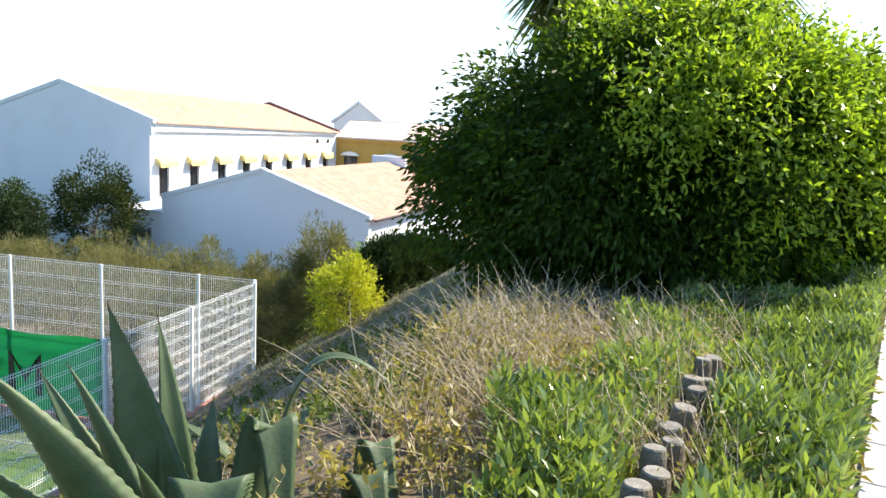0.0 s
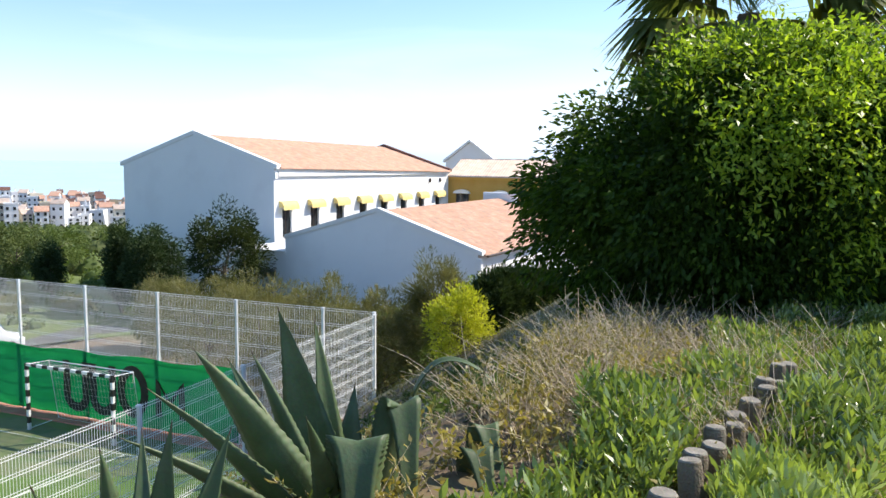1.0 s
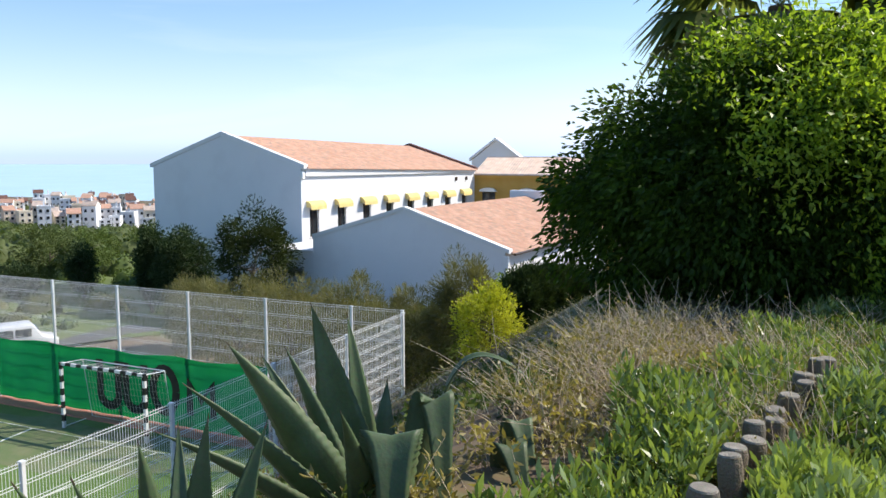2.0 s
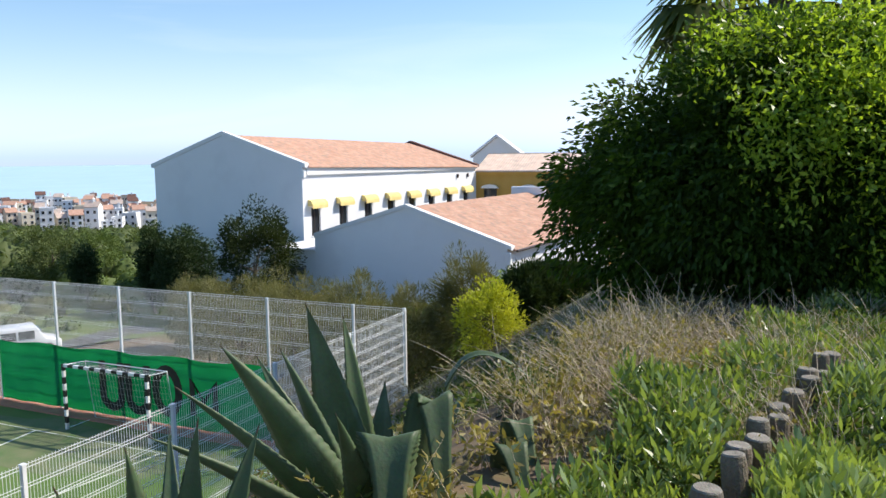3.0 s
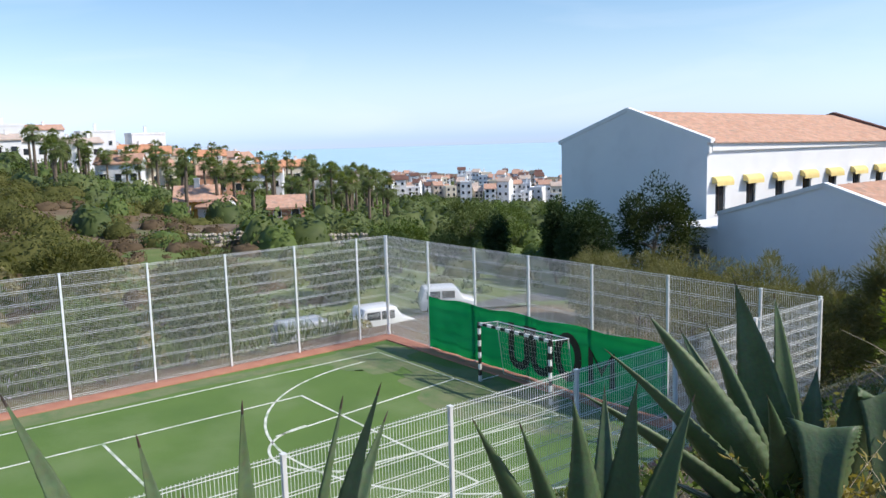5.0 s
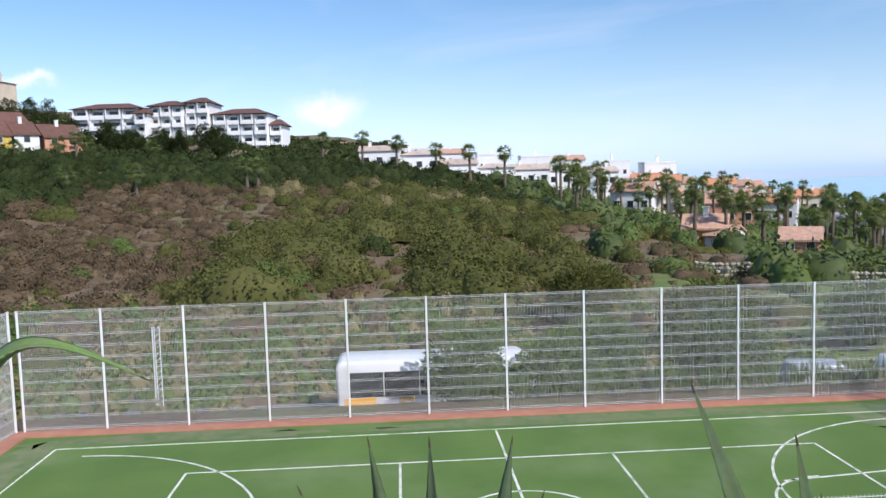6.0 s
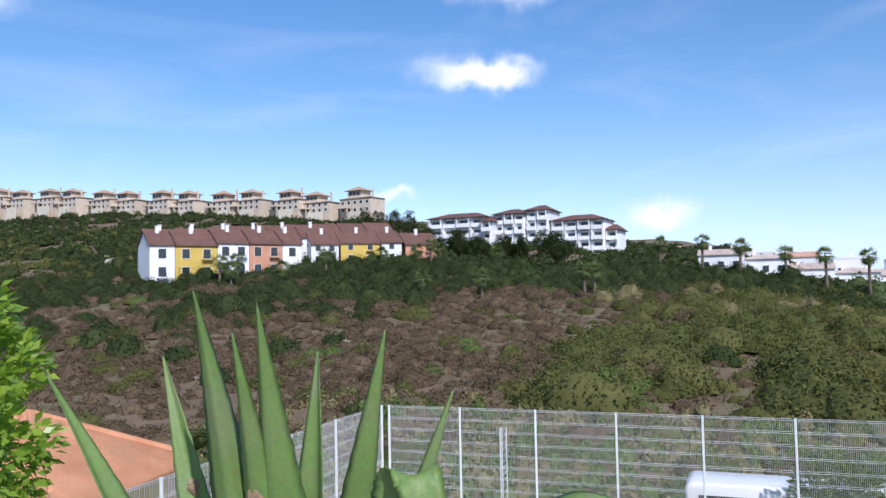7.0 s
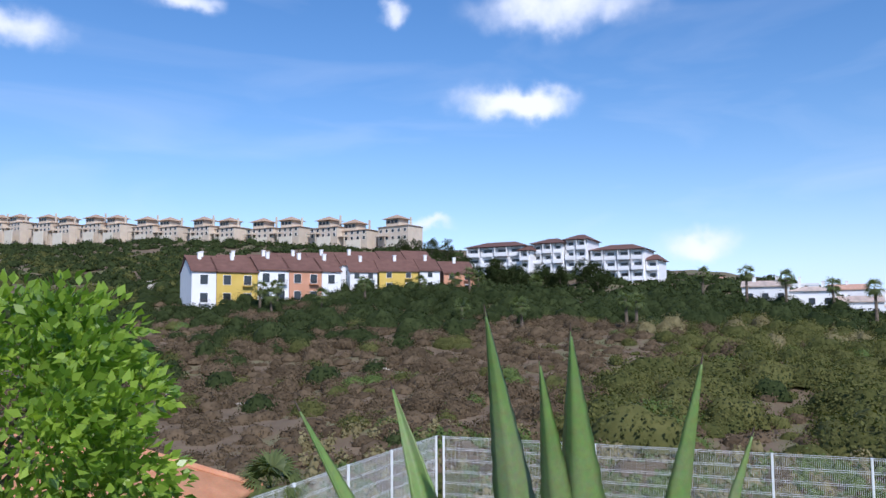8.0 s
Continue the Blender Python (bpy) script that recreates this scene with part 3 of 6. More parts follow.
def wire_panel(width, tall, ribs, top_teeth=0.04):
    """A welded mesh panel: upright wires, paired cross wires and folded ribs."""
    bm = bmesh.new()
    t = 0.0024
    n = round(width / 0.05)
    for k in range(n + 1):
        x = width * k / n
        box(bm, x - t, x + t, -t, t, 0, tall + top_teeth)
    rows = np.linspace(0.05, tall - 0.03, ribs)
    for k, z in enumerate(rows):
        box(bm, 0, width, -0.004, 0.004, z - 0.004, z + 0.004)
        box(bm, 0, width, 0.012, 0.018, z + 0.046, z + 0.054)
    me = bpy.data.meshes.new("mesh_panel")
    bm.to_mesh(me)
    bm.free()
    me.materials.append(M["galv"])
    return me


def fence_post(tall):
    bm = soft_box(-0.032, 0.032, -0.032, 0.032, 0, tall, r=0.006, seg=1)
    box(bm, -0.038, 0.038, -0.038, 0.038, tall, tall + 0.025)
    me = bpy.data.meshes.new("post")
    bm.to_mesh(me)
    bm.free()
    me.materials.append(M["galv"])
    return me


def fence(label, places, panel_tall, z0, ribs):
    """A run of posts with a mesh panel between each two."""
    f = thing("fence", label, "fence", group="court fence")
    post = fence_post(panel_tall + 0.03)
    made = {}
    for k, (x, y) in enumerate(places):
        part("post", post, None, f, at=(x, y, z0))
        if k + 1 < len(places):
            dx, dy = places[k + 1][0] - x, places[k + 1][1] - y
            w = round(math.hypot(dx, dy) - 0.07, 2)
            if w not in made:
                made[w] = wire_panel(w, panel_tall, ribs)
            u = math.degrees(math.atan2(dy, dx))
            part("mesh_panel", made[w], None, f, at=pose(x + 0.035 * math.cos(radians(u)), y + 0.035 * math.sin(radians(u)), z0 + 0.02, 0, 0, u))
    return f


fence("tall white welded mesh fence along the court", [(X0, -15.6 + SPAN * k) for k in range(12)] + [(X0, 14.3)], 3.86, 0.045, 11)
fence("tall white welded mesh fence behind the goal", [(X0 + 0.03, 14.33), (-23.26, 14.3)] + [(-23.26 + SPAN * k, 14.3) for k in range(1, 6)] + [(-8.85, 14.32)], 3.86, 0.045, 11)
fence("low white welded mesh fence on the bank above the court", [(-8.8, 14.25 - SPAN * k) for k in range(12)], 2.1, 1.76, 9)
fence("tall white welded mesh fence at the far court end", [(X0 + 0.06, -15.85)] + [(-22.7 + 2.7 * k, -15.95) for k in range(6)], 3.86, 0.045, 11)

# green cloth with painted bars behind the goal
cloth = thing("banner", "green cloth with dark painted loops tied to the fence", "banner")
bm = bmesh.new()
cols = 60
grid = [[bm.verts.new((-23.2 + 10.4 * i / cols, 14.24 + 0.03 * math.sin(i * 0.9) * (1 - j * 0.15), 0.1 + (1.88 + 0.12 * i / cols - 0.04 * math.sin(i * 0.42)) * j / 5)) for j in range(6)] for i in range(cols + 1)]
for i in range(cols):
    for j in range(5):
        bm.faces.new((grid[i][j], grid[i + 1][j], grid[i + 1][j + 1], grid[i][j + 1]))
bmesh.ops.solidify(bm, geom=bm.faces[:], thickness=0.012)
part("cloth", bm, M["banner"], cloth, smooth=True)


def painted_stroke(points, w=0.26):
    bm = bmesh.new()
    rows = []
    pts = [Vector((x, 0, z)) for x, z in points]
    for k, p in enumerate(pts):
        d = (pts[min(k + 1, len(pts) - 1)] - pts[max(k - 1, 0)]).normalized()
        s = Vector((-d.z, 0, d.x)) * w / 2
        rows.append([bm.verts.new((q.x, y, q.z)) for q in (p - s, p + s) for y in (14.165, 14.175)])
    for a, b in zip(rows, rows[1:]):
        for i, j in ((0, 1), (1, 3), (3, 2), (2, 0)):
            bm.faces.new((a[i], a[j], b[j], b[i]))
    bmesh.ops.recalc_face_normals(bm, faces=bm.faces[:])
    part("painted_bar", bm, M["black"], cloth, "dark painted loop")


for x in (-18.75, -17.75):
    painted_stroke([(x, 1.75), (x, 0.85)] + [(x + 0.36 - 0.36 * math.cos(a), 0.75 - 0.35 * math.sin(a)) for a in (math.pi * k / 10 for k in range(11))] + [(x + 0.72, 0.85), (x + 0.72, 1.75)])
painted_stroke([(-16.3 + 0.42 * math.cos(a), 1.1 + 0.62 * math.sin(a)) for a in (2 * math.pi * k / 20 for k in range(21))])
painted_stroke([(-15.4, 0.5), (-15.4, 1.5), (-15.0, 0.9), (-14.6, 1.5), (-14.6, 0.5)], 0.22)

# handball goal
goal = thing("goal", "black and white striped handball goal with a white net", "goal", at=(-17.45, 13.04, 0))
for name, a, b in (("post", (-1.54, 0, 0), (-1.54, 0, 1.9)), ("post", (1.54, 0, 0), (1.54, 0, 1.9)), ("crossbar", (-1.54, 0, 1.86), (1.54, 0, 1.86))):
    a, b = Vector(a), Vector(b)
    n = 10 if name == "post" else 15
    base = None
    for k in range(n):
        p, q = a.lerp(b, k / n), a.lerp(b, (k + 1) / n)
        e = 0.04
        row = (p.x - e, q.x + e, -e, e, p.z, q.z) if name == "post" else (p.x, q.x, -e, e, p.z - e, q.z + e)
        bm = boxes(row)
        if base is None:
            base = part(name, bm, M["trim"], goal)
        else:
            part("stripe", bm, M["black"] if k % 2 else M["trim"], base)
back = bmesh.new()
for s in (-1.54, 1.54):
    tube(back, [(s, 0.0, 1.86), (s, 0.75, 1.8), (s, 1.0, 0.03), (s, 0, 0.03)], [0.018] * 4, 6)
tube(back, [(-1.54, 0.75, 1.8), (1.54, 0.75, 1.8)], [0.018] * 2, 6)
tube(back, [(-1.54, 1.0, 0.03), (1.54, 1.0, 0.03)], [0.018] * 2, 6)
part("back_frame", back, M["galv"], goal)
net = bmesh.new()
for k in range(26):
    x = -1.5 + 3.0 * k / 25
    tube(net, [(x, 0.02, 1.84), (x, 0.74, 1.77 - 0.06 * math.sin(k * 0.5) ** 2), (x, 0.97, 0.05)], [0.004] * 3, 3, False)
for k in range(20):
    f = k / 19
    y, z = (0.74 * f * 2, 1.84 - 0.07 * f * 2) if f < 0.5 else (0.74 + 0.23 * (f - 0.5) * 2, 1.77 - 1.72 * (f - 0.5) * 2)
    tube(net, [(-1.5, y, z), (0, y + 0.02, z - 0.05), (1.5, y, z)], [0.004] * 3, 3, False)
part("net", net, M["net"], goal)

# ---- large houses ----
def tile_roof(a, b, c, d, rng_seed=1, pitch=0.26, row=0.42, lift=0.04, lip=0.025):
    """Rows of half-round tiles over the patch from the ridge a-b down to the eave d-c, as one sheet with thickness."""
    a, b, c, d = (np.array(p, float) for p in (a, b, c, d))
    rng = np.random.default_rng(rng_seed)
    cols, rows = max(2, round(np.linalg.norm(b - a) / pitch)), max(2, round(np.linalg.norm(d - a) / row))
    per = 6
    u = np.linspace(0, 1, cols * per + 1)
    v = np.repeat(np.linspace(0, 1, rows + 1), 2)[1:-1]
    step_up = np.tile([0.0, lip], rows)[: len(v)]
    n = np.cross(b - a, d - a)
    n = n / np.linalg.norm(n)
    n = n if n[2] > 0 else -n
    wave = lift * np.abs(np.sin(np.pi * np.arange(len(u)) / per)) ** 0.8
    wob = np.repeat(rng.normal(0, 0.006, cols + 1), per)[: len(u)]
    U, V = np.meshgrid(u, v, indexing="ij")
    base = a * ((1 - U) * (1 - V))[..., None] + b * (U * (1 - V))[..., None] + c * (U * V)[..., None] + d * ((1 - U) * V)[..., None]
    shift = rng.normal(0, 0.004, U.shape)
    top = base + n * (wave[:, None] + wob[:, None] + step_up[None] + shift)[..., None]
    k = np.arange(U.size).reshape(U.shape)
    q = [np.stack([k[:-1, :-1], k[1:, :-1], k[1:, 1:], k[:-1, 1:]], -1).reshape(-1, 4)]
    under = base - n * 0.08
    k2 = k + U.size
    edge = lambda i, j: np.stack([i[:-1], i[1:], j[1:], j[:-1]], -1)
    q += [edge(k[:, -1], k2[:, -1]), edge(k[0, :], k2[0, :]), edge(k[-1, :], k2[-1, :]), edge(k[:, 0], k2[:, 0]), np.array([[k2[0, 0], k2[0, -1], k2[-1, -1], k2[-1, 0]]])]
    return quads_mesh("roof", np.concatenate([top.reshape(-1, 3), under.reshape(-1, 3)]), np.concatenate(q))


def wall_with_openings(length, z0, z1, thick, holes):
    """An upright wall along y with its outer face at x = 0; holes are (y0, y1, z0, z1)."""
    ys = sorted({0.0, length, *(h[0] for h in holes), *(h[1] for h in holes)})
    zs = sorted({z0, z1, *(h[2] for h in holes), *(h[3] for h in holes)})
    bm = bmesh.new()
    grid = {(s, i, j): bm.verts.new((-thick * s, y, z)) for s in (0, 1) for i, y in enumerate(ys) for j, z in enumerate(zs)}

    def solid(i, j):
        if not (0 <= i < len(ys) - 1 and 0 <= j < len(zs) - 1):
            return False
        y, z = (ys[i] + ys[i + 1]) / 2, (zs[j] + zs[j + 1]) / 2
        return not any(a < y < b and c < z < d for a, b, c, d in holes)

    for i in range(len(ys) - 1):
        for j in range(len(zs) - 1):
            if not solid(i, j):
                continue
            for s in (0, 1):
                bm.faces.new([grid[s, i + u, j + v] for u, v in ((0, 0), (1, 0), (1, 1), (0, 1))])
            for (di, dj), (p, q) in (((-1, 0), ((0, 0), (0, 1))), ((1, 0), ((1, 0), (1, 1))), ((0, -1), ((0, 0), (1, 0))), ((0, 1), ((0, 1), (1, 1)))):
                if not solid(i + di, j + dj):
                    bm.faces.new((grid[0, i + p[0], j + p[1]], grid[0, i + q[0], j + q[1]], grid[1, i + q[0], j + q[1]], grid[1, i + p[0], j + p[1]]))
    bmesh.ops.recalc_face_normals(bm, faces=bm.faces[:])
    bmesh.ops.delete(bm, geom=[v for v in bm.verts if not v.link_faces], context="VERTS")
    return bm


def window_in(parent, y0, y1, z0, z1, depth=0.16, bars=1, mat="dark_wood"):
    """A wooden window in an opening of a wall that faces +x."""
    w = part("window", boxes((-depth - 0.05, -depth, y0, y0 + 0.08, z0, z1), (-depth - 0.05, -depth, y1 - 0.08, y1, z0, z1), (-depth - 0.05, -depth, y0 + 0.08, y1 - 0.08, z0, z0 + 0.08), (-depth - 0.05, -depth, y0 + 0.08, y1 - 0.08, z1 - 0.08, z1)), M[mat], parent, "dark wooden window")
    part("pane", boxes((-depth - 0.04, -depth - 0.02, y0 + 0.08, y1 - 0.08, z0 + 0.08, z1 - 0.08)), M["glass"], w)
    part("mullion", boxes((-depth - 0.045, -depth + 0.01, (y0 + y1) / 2 - 0.03, (y0 + y1) / 2 + 0.03, z0 + 0.08, z1 - 0.08)), M[mat], w)
    part("sill", boxes((-depth, 0.06, y0 - 0.06, y1 + 0.06, z0 - 0.06, z0 - 0.003)), M["trim"], w)
    return w


def awning(parent, y0, y1, z0, z1, out, mat):
    bm = bmesh.new()
    prof = [(0.004, z1)] + [(out * math.sin(t), z0 + 0.22 + (z1 - z0 - 0.22) * math.cos(t)) for t in (math.pi / 2 * k / 6 for k in range(1, 7))] + [(out, z0), (out - 0.02, z0), (out - 0.02, z0 + 0.2), (0.004, z0 + 0.2)]
    prism(bm, [(x, z) for x, z in prof], y0, y1, "y")
    return part("awning", bm, mat, parent, "rounded cloth awning")


def main_house():
    h = thing("school_house", "long white rendered house with clay tile roof and yellow awnings", "house", at=(-35.86, 50.0, 0), rz=-4.88)
    W, D, drop = 16.3, 29.8, 0.6
    zb, ze, zr = -5.0, 6.72, 9.25
    gable = [(-W, zb), (0, zb), (0, ze), (-W / 2, zr), (-W, ze)]
    bm = bmesh.new()
    prism(bm, gable, 0, 0.35)
    part("gable_wall", bm, M["white"], h)
    bm = bmesh.new()
    prism(bm, [(x, z - drop) for x, z in gable], D - 0.35, D)
    part("gable_wall", bm, M["white"], h)
    ys = [1.0 + 3.69 * k for k in range(8)]
    holes = [(y, y + 1.15, 1.2, 3.46) for y in ys]
    bm = wall_with_openings(D - 0.7, zb, ze - drop, 0.35, [(a - 0.35, b - 0.35, c, d) for a, b, c, d in holes])
    side = part("side_wall", bm, M["white"], h, at=(0, 0.35, 0))
    for k, (a, b, c, d) in enumerate(holes):
        w = window_in(side, a - 0.35, b - 0.35, c, d)
        awning(w, a - 0.35 - 0.42, b - 0.35 + 0.42, 3.4, 4.1, 0.5, M["awning"])
    part("back_wall", boxes((-W, -W + 0.35, 0.35, D - 0.35, zb, ze - drop)), M["white"], h)
    # cornice under the eave, with its own slope along the house
    bm = bmesh.new()
    prism(bm, [(0.35, ze - 0.68), (D - 0.35, ze - drop - 0.3), (D - 0.35, ze - drop + 0.05), (0.35, ze + 0.05)], 0.004, 0.22, "x")
    part("cornice", bm, M["trim"], h)
    for s in (1, -1):
        ex = 0.45 if s > 0 else -W - 0.45
        fall = (zr - ze) / (W / 2) * 0.45
        me = tile_roof((-W / 2, 0.3, zr + 0.04), (-W / 2, D - 0.3, zr - drop + 0.04), (ex, D - 0.3, ze - fall - drop + 0.12), (ex, 0.3, ze - fall + 0.12))
        part("roof", me, M["tile"], h, "weathered terracotta tiles")
    for y, dz, mat in ((-0.06, 0, "trim"), (D - 0.42, -drop, "tile_dark")):
        for s in (1, -1):
            e = 0.35 if s > 0 else -W - 0.35
            zz = ze - (zr - ze) / (W / 2) * 0.35
            bm = bmesh.new()
            prism(bm, [(-W / 2, zr + 0.02 + dz), (e, zz + 0.02 + dz), (e, zz + 0.34 + dz), (-W / 2, zr + 0.36 + dz)], y, y + 0.5)
            part("coping", bm, M[mat], h)
    for y in (25.3, 27.6):
        part("wall_lamp", soft_box(0.003, 0.18, y, y + 0.22, 5.0, 5.4, r=0.03), M["dark_wood"], h)
    part("corner_bracket", soft_box(-0.1, 0.2, -0.05, 0.3, ze - 0.9, ze - 0.3, r=0.06), M["trim"], h)


def low_house():
    h = thing("annex", "low white gabled annex with clay tile roof", "house", at=(-23.87, 44.0, 0), rz=-4.9)
    zb, zp, zl, zr = -5.0, 4.1, 1.95, 1.8
    xl, xr, D = -7.5, 7.25, 20.0
    bm = bmesh.new()
    prism(bm, [(xl, zb), (xr, zb), (xr, zr), (0, zp), (xl, zl)], 0, 0.3)
    part("gable_wall", bm, M["white"], h)
    part("side_wall", boxes((xr - 0.3, xr, 0.3, D, zb, zr - 0.05)), M["white"], h)
    part("roof", tile_roof((0, 0.2, zp + 0.03), (0, D, zp + 0.03), (xr + 0.45, D, zr - 0.1), (xr + 0.45, 0.2, zr - 0.1), 2), M["tile"], h, "weathered terracotta tiles")
    part("roof", tile_roof((0, 0.2, zp + 0.03), (0, D, zp + 0.03), (xl - 0.2, D, zl - 0.02), (xl - 0.2, 0.2, zl - 0.02), 3), M["tile"], h, "weathered terracotta tiles")
    for x1, z1 in ((xr + 0.3, zr - 0.1), (xl, zl)):
        bm = bmesh.new()
        prism(bm, [(0, zp), (x1, z1), (x1, z1 + 0.26), (0, zp + 0.26)], -0.1, 0.4)
        part("coping", bm, M["trim"], h)
    bm = bmesh.new()
    tube(bm, [(xr + 0.5, 0.3, zr - 0.16), (xr + 0.5, D, zr - 0.16)], [0.08, 0.08], 8)
    part("gutter", bm, M["dark_wood"], h, "dark half-round gutter")
    part("corner_bracket", soft_box(xr - 0.2, xr + 0.22, -0.05, 0.3, zr - 1.1, zr - 0.25, r=0.08), M["trim"], h)
    part("end_wall", soft_box(-1.6, 1.6, D, D + 0.4, zb, zp + 0.55, r=0.12), M["white"], h)
    part("parapet_wall", boxes((-11.6, xl, 0, 6.0, zb, 0.9)), M["white"], h)
    part("coping", soft_box(-11.75, xl + 0.05, -0.12, 6.0, 0.904, 1.06, r=0.02), M["trim"], h)
    v = part("vent", boxes((-9.75, -8.35, -0.05, -0.002, -0.82, -0.28)), M["vent"], h, "dark louvred vent")
    for k in range(7):
        part("slat", boxes((-9.7, -8.4, -0.08, -0.052, -0.79 + 0.072 * k, -0.745 + 0.072 * k)), M["vent"], v)


def ochre_house():
    h = thing("ochre_house", "ochre rendered wing with pale clay tile roof", "house", at=(-33.5, 80.0, 0))
    part("wall", boxes((0, 14, 0, 8, -5, 5.45)), M["ochre"], h)
    part("roof", tile_roof((0, 4, 7.45), (14, 4, 7.45), (14, -0.5, 5.55), (0, -0.5, 5.55), 4, 0.3, 0.42, 0.06, -0.02), M["tile_pale"], h)
    part("roof", tile_roof((14, 4.02, 7.45), (0, 4.02, 7.45), (0, 8.5, 5.55), (14, 8.5, 5.55), 5, 0.3), M["tile_pale"], h)
    part("cornice", boxes((0, 14, -0.25, -0.003, 5.2, 5.5)), M["ochre"], h)
    for x in (1.0, 5.4, 9.8):
        w = part("window", boxes((x, x + 1.5, -0.06, -0.003, 2.0, 3.7)), M["dark_wood"], h)
        part("pane", boxes((x + 0.1, x + 0.7, -0.08, -0.063, 2.1, 3.6)), M["glass"], w)
        part("pane", boxes((x + 0.8, x + 1.4, -0.08, -0.063, 2.1, 3.6)), M["glass"], w)
        bm = bmesh.new()
        prism(bm, [(x - 0.25 + 2.0 * k / 8, 3.72 + 0.42 * math.sin(math.pi * k / 8) ** 0.5) for k in range(9)], -0.55, -0.064)
        part("awning", bm, M["trim"], w, "white scalloped awning")
    bm = bmesh.new()
    prism(bm, [(-8.0, -5), (-1.4, -5), (-1.4, 7.2), (-4.55, 9.6), (-8.0, 7.0)], 19, 20)
    part("gable_wall", bm, M["white"], h, "white gable behind the wing")
    bm = bmesh.new()
    for e in ((-8.3, 6.9), (-1.1, 7.1)):
        prism(bm, [(-4.55, 9.62), (e[0], e[1]), (e[0], e[1] + 0.35), (-4.55, 9.97)], 18.7, 20.2)
    part("coping", bm, M["trim"], h)


main_house(), low_house(), ochre_house()


def hip_house(at, rz, w, d, ze, zr, label):
    """A low house with a hipped tile roof and a timber eave."""
    h = thing("pavilion", label, "house", at=at, rz=rz)
    part("wall", boxes((0.6, w - 0.6, 0.6, d - 0.6, -2, ze - 0.1)), M["yellow"], h)
    m = min(w, d) / 2
    a, b = ((m, d / 2, zr), (w - m, d / 2, zr)) if w > d else ((w / 2, m, zr), (w / 2, d - m, zr))
    c = [(0, 0, ze), (w, 0, ze), (w, d, ze), (0, d, ze)]
    sides = [(a, b, c[1], c[0]), (b, a, c[3], c[2]), (b, b, c[2], c[1]), (a, a, c[0], c[3])] if w > d else [(a, a, c[1], c[0]), (b, b, c[3], c[2]), (a, b, c[2], c[1]), (b, a, c[0], c[3])]
    for k, s in enumerate(sides):
        p, q, r, t = (np.array(x, float) for x in s)
        if np.allclose(p, q):
            u = (r - t) / np.linalg.norm(r - t) * 0.13
            p, q = p - u, q + u
        part("roof", tile_roof(p, q, r, t, 10 + k, 0.3, 0.42, 0.085), M["tile_orange"], h, "orange clay barrel tiles")
    ridge = bmesh.new()
    for s in ((a, b), (a, c[0]), (a, c[3]), (b, c[1]), (b, c[2])) if w > d else ((a, b), (a, c[0]), (a, c[1]), (b, c[2]), (b, c[3])):
        p, q = Vector(s[0]), Vector(s[1])
        tube(ridge, [p + (q - p) * f + Vector((0, 0, 0.05)) for f in np.linspace(0, 1, 8)], [0.1] * 8, 8)
    part("ridge_tiles", ridge, M["tile_orange"], h)
    bm = bmesh.new()
    for x in np.arange(0.25, w, 0.5):
        box(bm, x, x + 0.09, 0.1, 0.7, ze - 0.2, ze - 0.09)
    for y in np.arange(0.75, d, 0.5):
        box(bm, w - 0.7, w - 0.1, y, y + 0.09, ze - 0.2, ze - 0.09)
    part("rafter_ends", bm, M["dark_wood"], h)
    return h


hip_house((-16.2, -25.1, 0.05), 6.0, 5.4, 8.4, 3.75, 5.2, "low house with an orange clay tile hipped roof")


